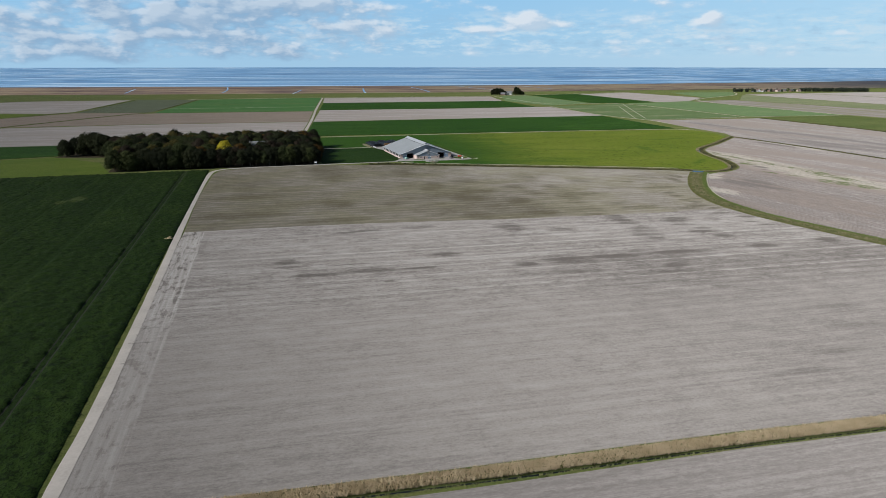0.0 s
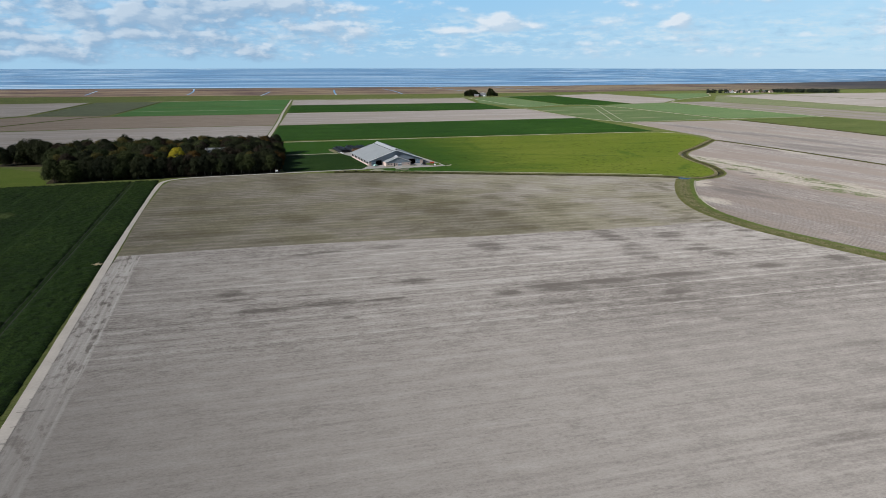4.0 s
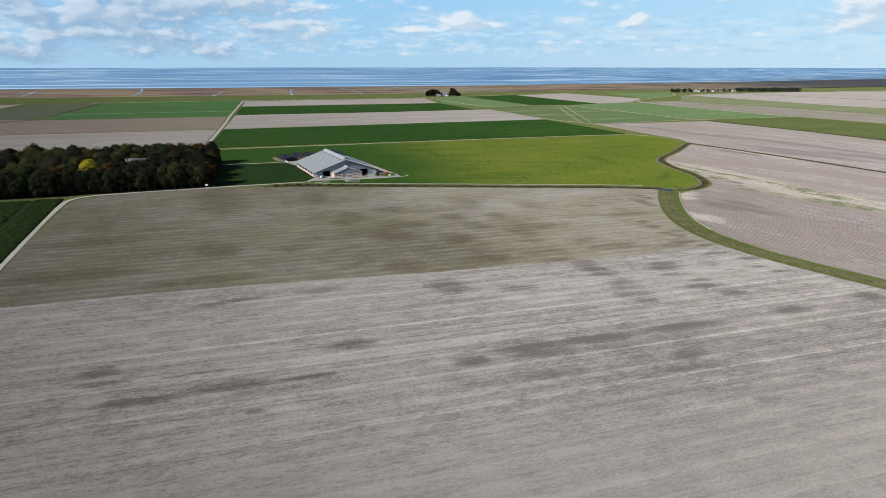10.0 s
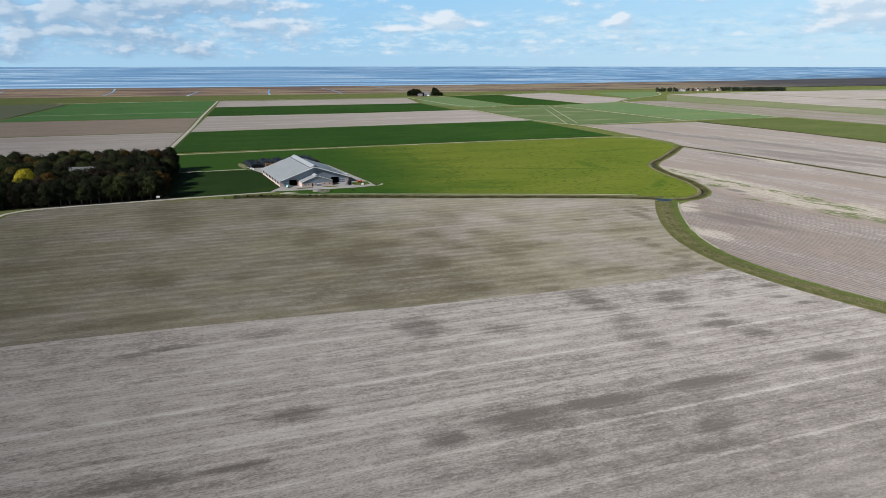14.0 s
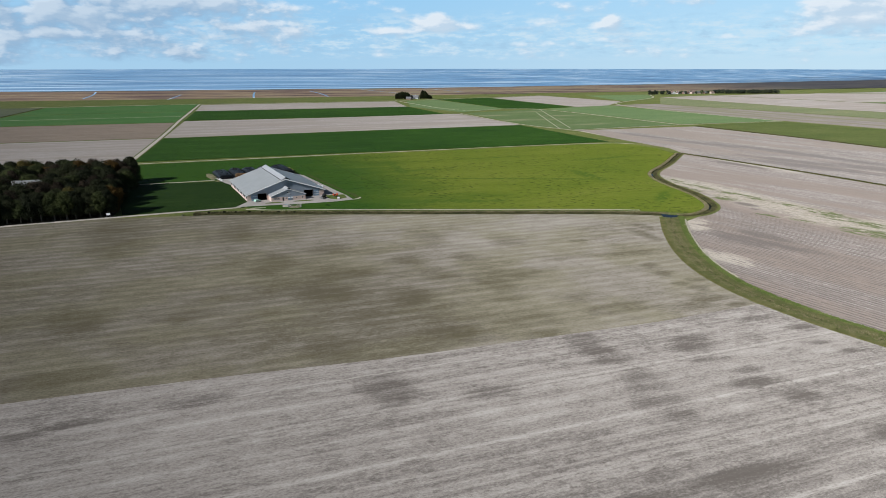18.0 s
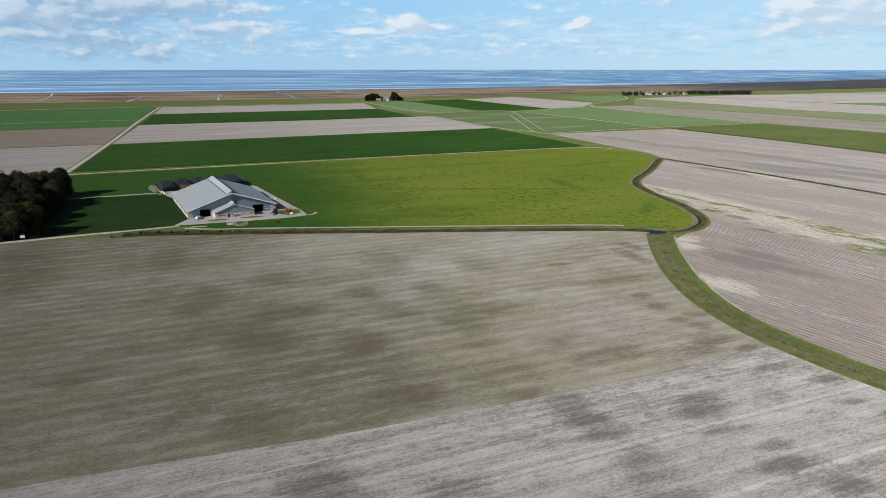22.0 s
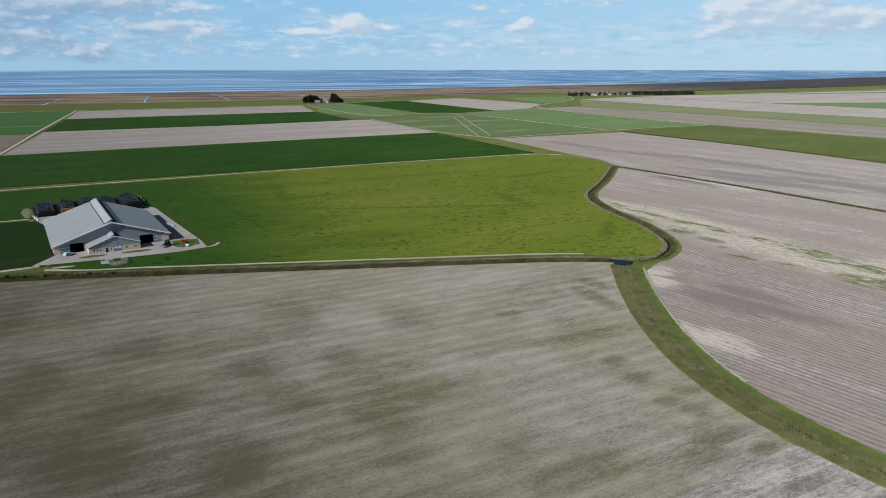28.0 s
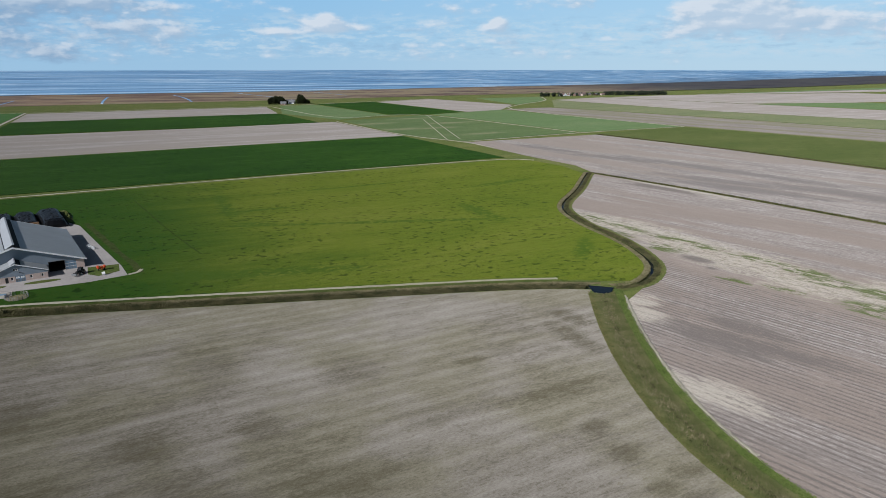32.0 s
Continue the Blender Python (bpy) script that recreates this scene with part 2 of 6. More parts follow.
def grass(name, a, b, c2, turn=ROWS, patch=0.02, spots=(), spot_colour=(0.03, 0.10, 0.012), tuft=0.5, matte=1.0, fade=None, shift=260.0, grain=0.5, dots=None):
    """Grass or young crop: mown streaks, darker tufts, worn patches, and painted shade in the gaps between leaves."""
    m, n = mat(name)
    pos = n.position()
    p = n.turned(turn, pos)
    large = n.noise(p, (patch * 0.6, patch * 1.6, 1), 6, 0.66)
    streak = n.noise(p, (0.05, 0.25, 1), 4, 0.6, (3, 1, 0))
    fine = n.noise(p, (1.5, 1.9, 1), 4, 0.7, (2, 2, 0))
    col = n.ramp(n.maths("ADD", n.maths("MULTIPLY", large, 0.6), n.maths("MULTIPLY", streak, 0.4)), [(0.33, a), (0.5, b), (0.68, c2)])
    if fade:
        x = n.add("ShaderNodeSeparateXYZ")
        n.link(pos, x.inputs[0])
        k = n.smooth(n.maths("ADD", n.maths("MULTIPLY_ADD", x.outputs[1], 0.22, x.outputs[0]), n.maths("MULTIPLY", n.maths("SUBTRACT", large, 0.5), shift)), fade[0], fade[1])
        col = n.mix(k, n.mix(streak, fade[2], tuple(v * 1.5 for v in fade[2])), col)
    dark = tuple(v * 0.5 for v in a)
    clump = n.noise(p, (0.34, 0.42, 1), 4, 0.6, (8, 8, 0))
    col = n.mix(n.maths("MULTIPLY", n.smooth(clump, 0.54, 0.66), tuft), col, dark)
    # fine grain: shaded gaps between leaf clumps, darkened in the colour
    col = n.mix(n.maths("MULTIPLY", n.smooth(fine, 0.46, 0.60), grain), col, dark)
    if dots:
        # rank tufts left by grazing
        dot = n.noise(p, (0.26, 0.34, 1), 4, 0.55, (5, 9, 0))
        thick = n.noise(p, (0.02, 0.035, 1), 3, 0.5, (9, 1, 0))
        col = n.mix(n.maths("MULTIPLY", n.maths("MULTIPLY", n.smooth(dot, 0.57, 0.63), n.smooth(thick, 0.36, 0.54)), dots), col, (0.34, 0.42, 0.40), "MULTIPLY")
    if spots:
        ragged = n.noise(p, (0.02, 0.05, 1), 5, 0.62, (1, 6, 0))
        col = n.mix(n.maths("MULTIPLY", stain(n, pos, spots, ragged, clump, 0.40, 0.49, (1.5, 0.45), 3.4), 0.8), col, spot_colour)
    n.surface(col, 0.9, n.bump(n.maths("ADD", fine, clump), 0.25, 0.6), spec=0.08, matte=matte)
    return m


def plain(name, colour, rough=0.8, vary=0.15, size=0.6, metal=0.0, spec=0.3, bump=0.0, stretch=(1, 1, 1)):
    """Paint, sheet, stone: grain and stains at two scales."""
    m, n = mat(name)
    p = n.position()
    s = tuple(size * v for v in stretch)
    large = n.noise(p, tuple(0.3 * v for v in s), 4, 0.6)
    fine = n.noise(p, tuple(4 * v for v in s), 3, 0.6)
    k = n.maths("ADD", n.maths("MULTIPLY", large, 0.6), n.maths("MULTIPLY", fine, 0.4))
    c = n.ramp(k, [(0.3, tuple(v * (1 - vary) for v in colour)), (0.7, tuple(min(1, v * (1 + vary)) for v in colour))])
    n.surface(c, rough, n.bump(fine, bump) if bump else None, metal, spec)
    return m


def foliage(name, a, b, per_object=True):
    m, n = mat(name)
    info = n.add("ShaderNodeObjectInfo").outputs["Random"]
    isle = n.add("ShaderNodeNewGeometry").outputs["Random Per Island"]
    k = n.maths("ADD", n.maths("MULTIPLY", info, 0.78), n.maths("MULTIPLY", isle, 0.22))
    c = n.mix(k, a, b)
    node = n.surface(c, 0.85, None, 0, 0.05)
    thin = n.add("ShaderNodeBsdfTranslucent")
    n.link(c, thin.inputs["Color"])
    both = n.add("ShaderNodeMixShader")
    both.inputs[0].default_value = 0.28
    n.link(node.outputs[0], both.inputs[1])
    n.link(thin.outputs[0], both.inputs[2])
    out = n.add("ShaderNodeOutputMaterial")
    out.is_active_output = True
    n.link(both.outputs[0], out.inputs[0])
    for other in [o for o in n.tree.nodes if o.type == "OUTPUT_MATERIAL" and o != out]:
        n.tree.nodes.remove(other)
    return m


def tilled(name, tones, marks=1.0, pass_width=6.0, passes=0.2, threads=1.0, damp=(), depth=0.3, olive=None, lane=None, side=None, calm=None, lines=()):
    """A drilled field seen from above: crumbs, torn flakes, straight drill lines, broad passes and damp hollows, all in one scale from wet to dry."""
    m, n = mat(name)
    pos = n.position()
    drift = n.noise(pos, (0.012, 0.012, 1), 2, 0.5, (2, 7, 0))
    p = n.turned(ROWS, pos)
    split = n.add("ShaderNodeSeparateXYZ")
    n.link(p, split.inputs[0])
    across = n.maths("ADD", split.outputs[1], n.maths("MULTIPLY", drift, 1.2))

    def swing(value, gain):
        return n.maths("MULTIPLY", n.maths("SUBTRACT", value, 0.5), gain)

    def add(*values):
        total = values[0]
        for v in values[1:]:
            total = n.maths("ADD", total, v)
        return total

    crumb = n.noise(p, (1.3, 2.0, 1), 5, 0.78)
    flake = n.noise(p, (0.36, 0.95, 1), 7, 0.76, (3, 8, 0))
    patch = n.noise(p, (0.085, 0.15, 1), 6, 0.68, (6, 3, 0))
    broad = n.noise(p, (0.014, 0.030, 1), 4, 0.58, (9, 4, 0))
    # drill lines: nearly endless along the row, uneven across it
    line = n.add("ShaderNodeCombineXYZ")
    n.link(n.maths("MULTIPLY", split.outputs[0], 0.006), line.inputs[0])
    n.link(n.maths("MULTIPLY", across, 0.85), line.inputs[1])
    thread = n.noise(line.outputs[0], (1, 1, 1), 6, 0.74, (5, 2, 0))
    wave = n.maths("MULTIPLY_ADD", n.maths("SINE", n.maths("MULTIPLY", across, math.tau / pass_width)), 0.5, 0.5)
    v = add(swing(flake, 1.35 * marks), swing(crumb, 1.15 * marks), swing(patch, 0.95 * marks), swing(broad, 0.5), swing(thread, threads), n.maths("MULTIPLY", swing(wave, passes), n.smooth(patch, 0.34, 0.58)))
    # torn crust gathered in loose clusters
    gather = n.smooth(add(broad, swing(patch, 1.2)), 0.42, 0.62)
    v = n.maths("SUBTRACT", v, n.maths("MULTIPLY", n.maths("MULTIPLY", n.smooth(flake, 0.53, 0.62), gather), 0.34 * marks))
    ragged = n.noise(p, (0.075, 0.22, 1), 7, 0.72, (1, 6, 0))
    for group, share in damp:
        wet = stain(n, pos, group, ragged, flake, 0.0, 0.3, (1.55, 0.35), 1.3)
        v = n.maths("SUBTRACT", v, n.maths("MULTIPLY", wet, depth * share))
    if side:
        far = n.smooth(add(split.outputs[0], swing(broad, 160.0)), side[0], side[1])
        if len(side) > 3:
            far = n.maths("MULTIPLY", far, n.smooth(split.outputs[1], side[3], side[4]))
        v = n.maths("SUBTRACT", v, n.maths("MULTIPLY", far, side[2]))
    for where, half in lines:
        one = n.smooth(n.maths("ABSOLUTE", add(split.outputs[1], swing(patch, 1.6), -where)), half, half * 0.5)
        v = n.maths("MULTIPLY_ADD", n.maths("MULTIPLY", one, n.smooth(flake, 0.34, 0.50)), 0.17, v)
    if lane:
        # the beaten headland beside the lane, marked by turning wheels
        (x0, y0), turn, wide = lane
        q = n.turned(turn, n.vmath("SUBTRACT", pos, (x0, y0, 0)))
        off = n.add("ShaderNodeSeparateXYZ")
        n.link(q, off.inputs[0])
        reach = add(off.outputs[1], swing(n.noise(q, (0.05, 0.2, 1), 5, 0.62), 5.0))
        rut = n.noise(q, (0.03, 0.75, 1), 5, 0.66, (1, 1, 0))
        scrape = n.noise(q, (0.16, 0.34, 1), 6, 0.70, (8, 2, 0))
        beaten = add(0.24, swing(rut, 1.5), swing(crumb, 0.8), n.maths("MULTIPLY", n.smooth(scrape, 0.50, 0.60), -0.40))
        k = n.smooth(n.maths("MULTIPLY", reach, -1.0), wide + 0.7, wide - 0.7)
        v = n.maths("MULTIPLY_ADD", k, n.maths("SUBTRACT", beaten, v), v)
        edge = n.smooth(n.maths("ABSOLUTE", n.maths("ADD", off.outputs[1], wide)), 0.7, 0.25)
        v = n.maths("MULTIPLY_ADD", n.maths("MULTIPLY", edge, n.smooth(rut, 0.40, 0.55)), 0.2, v)
    if calm:
        near = n.smooth(add(split.outputs[1], swing(broad, 60.0)), calm[0], calm[1])
        v = n.maths("MULTIPLY", v, n.maths("MULTIPLY_ADD", near, -calm[2], 1.0))
    at = n.maths("ADD", v, 0.5, clamp=True)
    c = n.ramp(at, list(zip((0.05, 0.28, 0.50, 0.72, 0.95), tones)))
    if olive:
        big = add(n.maths("MULTIPLY", n.noise(p, (0.022, 0.030, 1), 6, 0.60, (4, 7, 0)), 0.75), n.maths("MULTIPLY", flake, 0.25))
        grown = n.maths("MAXIMUM", n.smooth(big, 0.42, 0.56), n.maths("MULTIPLY", n.smooth(at, 0.42, 0.18), 0.5))
        c = n.mix(n.maths("MULTIPLY", grown, olive[0]), c, n.ramp(at, list(zip((0.05, 0.28, 0.50, 0.72, 0.95), olive[1]))))
    height = add(n.maths("MULTIPLY", crumb, 0.9), n.maths("MULTIPLY", thread, 0.8), n.maths("MULTIPLY", flake, 0.6))
    n.surface(c, 0.95, n.bump(height, 0.24, 0.6), spec=0.05, matte=1.0)
    return m


# damp hollows: x, y, half length, half width, turn in degrees
DAMP_S_WEST = [(51, 230, 10, 5, 9), (32, 223, 5, 2.7, 8), (71, 235, 13, 2.6, 11), (101, 242, 12, 2.8, 11), (142, 253, 7, 2.9, 9), (-30, 214, 9, 2.8, 11), (-52, 207, 8, 2.3, 10), (-12, 217, 7, 1.5, 12),
               (-51, 273, 6.4, 1.8, 14), (-41, 278, 6.7, 1.8, 14), (-67, 224, 4.7, 3.5, 10), (-64, 217, 6, 1.3, 12), (-39, 222, 8, 1.1, 13), (-22, 200, 2.7, 1.2, 8), (-1, 237, 7, 3, 10), (-15, 286, 9, 2.2, 14), (-17, 284, 7, 1.4, 10)]
DAMP_S_EAST = [(31, 286, 7, 9, 13), (89, 309, 6.5, 5, 7), (91, 301, 5.5, 4, 6), (92, 295, 6, 1.9, 6), (96, 283, 6.2, 5.5, 5), (95, 272, 6.4, 4.4, 4), (98, 265, 4, 2.8, 4), (120, 307, 6, 2.4, 6), (119, 302, 8, 3.4, 6), (120, 293, 6.3, 1.6, 6),
               (126, 286, 3.9, 1.9, 6), (124, 279, 7, 3, 5), (131, 271, 5, 2.4, 5), (150, 320, 5.6, 2.2, 7), (159, 312, 5.4, 2.8, 6), (157, 300, 3.6, 1.1, 6), (162, 294, 3.5, 1.3, 6), (57, 282, 7.7, 4, 7)]
DAMP_S_NEAR = [(93, 222, 4.8, 2.7, 8), (91, 214, 7.6, 1.7, 8), (51, 214, 9.8, 3.2, 8), (78, 210, 4.3, 1.2, 8), (100, 196, 2.8, 1.6, 8), (128, 175, 12, 2, 12), (112, 139, 12, 1.6, 12), (95, 126, 12, 1.5, 12), (128, 159, 12, 1.6, 12), (177, 264, 5, 4, 14)]
DAMP_N_WEST = [(-36, 458, 8, 20, 12), (-92, 456, 13, 38, 20), (10, 421, 9, 9, 8), (-15, 390, 6, 7, 12), (12, 360, 9, 10, 8), (-32, 343, 9, 5, 11), (16, 312, 8, 7, 8), (41, 354, 7, 9, 8), (-10, 402, 7, 12, 6), (18, 383, 10, 5.5, 8),
               (44, 399, 6, 7, 8), (54, 375, 8, 2.8, 10), (-64, 343, 9, 12, 12), (55, 432, 8, 15, 10), (-130, 360, 20, 9, 13), (-110, 310, 26, 8, 13), (-60, 300, 20, 5, 12)]
DAMP_N_EAST = [(91, 426, 8, 11, 8), (67, 401, 5, 9, 6), (84, 376, 12, 6, 8), (75, 364, 8, 9, 6), (76, 348, 7, 5, 8), (106, 395, 10, 4, 8), (138, 398, 16, 3.5, 8), (101, 347, 8, 5, 6), (79, 328, 12, 6, 8), (79, 316, 7, 4, 7), (112, 336, 10, 5, 8),
               (53, 320, 8, 6, 8), (105, 334, 7, 5, 6), (124, 421, 4, 2, 10), (150, 423, 3.2, 2.2, 10)]
DAMP_N_EDGE = [(142, 356, 3.8, 3, 6), (150, 360, 4.8, 2.7, 6), (144, 340, 8, 4, 6), (141, 369, 4.1, 3.5, 6), (140, 380, 3.8, 3.3, 6), (159, 428, 4, 12, 6), (137, 334, 7.8, 2.9, 10), (146, 351, 4, 4, 6), (151, 333, 4.1, 1.9, 8), (165, 445, 4, 8, 10)]
SOIL_S = tilled("bare_soil", [(0.122, 0.109, 0.098), (0.182, 0.166, 0.153), (0.280, 0.258, 0.237), (0.356, 0.335, 0.312), (0.424, 0.404, 0.379)], marks=0.92, passes=0.14, threads=0.75, damp=((DAMP_S_WEST, 1.0), (DAMP_S_EAST, 0.9), (DAMP_S_NEAR, 0.7)), depth=0.34,
                side=(50.0, 135.0, 0.19, 260.0, 190.0), calm=(200.0, 150.0, 0.52), lines=((225.5, 1.5), (221.6, 0.7), (262.0, 0.8), (281.0, 0.7), (241.0, 0.7), (205.0, 0.6), (186.0, 0.6)), lane=((-81.0, 101.0), 105.3, 8.5))
# the last, unnamed group just darkens two broad areas at half strength
SOIL_N = tilled("sprouting_soil", [(0.100, 0.088, 0.066), (0.152, 0.137, 0.112), (0.240, 0.220, 0.188), (0.305, 0.286, 0.254), (0.360, 0.342, 0.310)], marks=0.64, passes=0.14, threads=0.30, damp=((DAMP_N_WEST, 1.0), (DAMP_N_EAST, 1.0), (DAMP_N_EDGE, 1.3), ([(70, 350, 75, 26, 12), (20, 372, 60, 22, 12)], 0.5)), depth=0.16,
                olive=(0.70, [(0.090, 0.081, 0.046), (0.130, 0.119, 0.076), (0.198, 0.183, 0.128), (0.260, 0.245, 0.188), (0.310, 0.295, 0.240)]), side=(175.0, 75.0, 0.16))
SOIL_SOUTH = soil("stubble_soil", (0.238, 0.218, 0.203), (0.165, 0.150, 0.138), (0.310, 0.288, 0.270), contrast=0.6, blotch=0.2)
DRY_E = [(341, 649, 46, 10, -80), (246, 560, 26, 10, -72), (252, 548, 24, 12, -70), (258, 510, 24, 13, -69), (263, 480, 22, 14, -68), (268, 447, 20, 13, -67), (281, 432, 14, 15, -68), (290, 405, 30, 12, -66), (188, 439, 7, 7, -55), (195, 451, 6, 6, -57), (177, 386, 10, 6, -60), (171, 400, 14, 4, -75)]
DAMP_E = [(201, 413, 18, 7, -55), (214, 419, 12, 5, -57), (208, 405, 16, 5, -58), (247, 489, 6, 3, -66), (244, 476, 3, 1.8, -65), (330, 640, 26, 5, -72)]
WEEDS_E = [(244, 509, 7, 6, -67), (246, 553, 20, 2.6, -69), (260, 512, 20, 3, -69), (273, 475, 17, 3, -69), (276, 461, 7, 5, -69), (276, 447, 10, 6, -68), (281, 434, 9, 5, -68), (266, 421, 9, 6, -65), (270, 415, 8, 6, -65), (242, 462, 5, 3, -64),
           (253, 445, 7, 2.2, -64), (236, 545, 14, 3, -75), (278, 400, 10, 5, -66), (240, 580, 14, 3, -64)]
SOIL_E = soil("furrowed_soil", (0.262, 0.230, 0.210), (0.146, 0.128, 0.118), (0.41, 0.395, 0.375), turn=-66, row=2.1, furrow=0.62, contrast=0.7, tone=(0.232, 0.192, 0.166), blotch=0.30, scuffs=0.3, dry=DRY_E, dry_colour=(0.405, 0.372, 0.318), spots=DAMP_E, spot_fac=0.95,
              green=WEEDS_E, green_colour=(0.078, 0.096, 0.036), rag=4.0, rows_to=(262, 480, -69))
SOIL_E2 = soil("harvested_soil", (0.270, 0.242, 0.222), (0.165, 0.150, 0.142), (0.385, 0.362, 0.342), turn=-70, tone=(0.240, 0.203, 0.175), contrast=0.85, blotch=0.6, row=4, spots=[(376, 783, 46, 9, -58), (426, 604, 30, 10, -60), (381, 622, 46, 9, -62), (385, 655, 40, 8, -62), (420, 700, 90, 8, -72), (440, 560, 70, 9, -72), (350, 860, 40, 8, -66)], spot_fac=0.95, rag=4.0)
SOIL_PALE = soil("pale_soil", (0.315, 0.288, 0.268), (0.22, 0.197, 0.180), (0.38, 0.355, 0.33), tone=(0.255, 0.225, 0.200), contrast=0.8, blotch=0.5, row=5)
SOIL_BROWN = soil("brown_soil", (0.215, 0.175, 0.140), (0.14, 0.115, 0.095), (0.28, 0.235, 0.195), contrast=0.7, blotch=0.4, row=5)
SOIL_GREY = soil("grey_soil", (0.225, 0.200, 0.185), (0.16, 0.14, 0.128), (0.30, 0.272, 0.25), turn=-72, tone=(0.17, 0.165, 0.105), contrast=0.7, blotch=0.5, row=5)
# near-black track soil: the shade between the crop leaves is put into its colour
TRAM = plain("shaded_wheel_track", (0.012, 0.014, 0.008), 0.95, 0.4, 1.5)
LITTER = soil("leaf_litter", (0.060, 0.048, 0.030), (0.03, 0.026, 0.018), (0.10, 0.08, 0.05), contrast=0.8, blotch=0.5)
VERGE = grass("verge_grass", (0.075, 0.105, 0.028), (0.115, 0.135, 0.040), (0.19, 0.18, 0.075), patch=0.03, tuft=0.6)
BANK = grass("bank_grass", (0.075, 0.100, 0.026), (0.105, 0.128, 0.038), (0.15, 0.155, 0.062), patch=0.09, tuft=0.7)
VERGE_BRIGHT = grass("verge_green", (0.062, 0.098, 0.022), (0.088, 0.118, 0.03), (0.13, 0.135, 0.055), patch=0.06, tuft=0.5)
PASTURE = grass("dark_pasture", (0.010, 0.027, 0.005), (0.016, 0.038, 0.006), (0.028, 0.053, 0.010), patch=0.02, tuft=0.5)
LUSH = [(60, 640, 60, 2, 12), (52, 655, 4, 50, 8), (64, 606, 10, 5, 0), (110, 597, 52, 2.6, -8), (170, 588, 40, 2.6, -8), (190, 600, 5, 30, 10), (120, 700, 60, 2, 14), (235, 690, 30, 5, 20), (210, 520, 20, 4, 60), (60, 520, 60, 5, -6)]
MEADOW = grass("meadow_grass", (0.080, 0.118, 0.013), (0.112, 0.142, 0.017), (0.150, 0.166, 0.028), patch=0.016, tuft=0.25, fade=(112.0, 240.0, (0.018, 0.054, 0.006)), shift=150.0, spots=LUSH, spot_colour=(0.046, 0.086, 0.010), dots=0.9)
WORN = grass("worn_grass", (0.034, 0.058, 0.012), (0.050, 0.068, 0.018), (0.080, 0.084, 0.030), patch=0.09, tuft=0.6)
DRAIN = grass("drain_grass", (0.026, 0.052, 0.008), (0.036, 0.064, 0.010), (0.050, 0.078, 0.012), patch=0.1, tuft=0.6)
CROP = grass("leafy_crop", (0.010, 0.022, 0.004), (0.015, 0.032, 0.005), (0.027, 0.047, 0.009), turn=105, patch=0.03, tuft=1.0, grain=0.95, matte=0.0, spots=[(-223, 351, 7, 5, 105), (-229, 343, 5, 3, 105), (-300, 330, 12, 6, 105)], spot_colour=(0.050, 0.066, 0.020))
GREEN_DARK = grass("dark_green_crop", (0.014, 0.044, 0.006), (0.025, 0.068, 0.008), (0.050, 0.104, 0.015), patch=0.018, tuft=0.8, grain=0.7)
# greens of the far fields, a little paler: aerial haze mixed into the base colour
GREEN_MID = grass("mid_green_crop", (0.098, 0.158, 0.066), (0.120, 0.178, 0.076), (0.160, 0.200, 0.100), patch=0.012, tuft=0.3)
GREEN_SOFT = grass("soft_green_pasture", (0.080, 0.126, 0.050), (0.104, 0.148, 0.060), (0.145, 0.176, 0.085), patch=0.016, tuft=0.45, spots=[(263, 1110, 34, 10, 15), (225, 1196, 34, 10, 15), (348, 1188, 34, 10, 15), (313, 1280, 34, 10, 15), (332, 1026, 34, 10, 15), (304, 1113, 34, 10, 15)], spot_colour=(0.205, 0.205, 0.125))
GREEN_VIVID = grass("vivid_grass", (0.048, 0.118, 0.034), (0.062, 0.144, 0.042), (0.098, 0.160, 0.058), patch=0.012, tuft=0.3)
GREEN_DULL = grass("dull_grass", (0.135, 0.160, 0.082), (0.160, 0.180, 0.094), (0.205, 0.205, 0.120), patch=0.008, tuft=0.2)
GREEN_GREY = grass("grey_green_pasture", (0.080, 0.096, 0.060), (0.108, 0.124, 0.076), (0.150, 0.155, 0.105), patch=0.03, tuft=0.6, grain=0.7)
GREEN_BRIGHT = grass("bright_grass", (0.078, 0.122, 0.018), (0.104, 0.145, 0.022), (0.135, 0.160, 0.036), patch=0.02, tuft=0.4)
GREEN_OLIVE = grass("olive_grass", (0.066, 0.092, 0.026), (0.088, 0.110, 0.034), (0.128, 0.138, 0.052), patch=0.012, tuft=0.4)
TRACK = plain("worn_track", (0.40, 0.375, 0.29), 0.95, 0.3, 0.3)
CONCRETE = plain("concrete", (0.42, 0.385, 0.345), 0.85, 0.16, 0.35, bump=0.02)
YARD = plain("yard_concrete", (0.36, 0.335, 0.32), 0.85, 0.22, 0.2, bump=0.02)


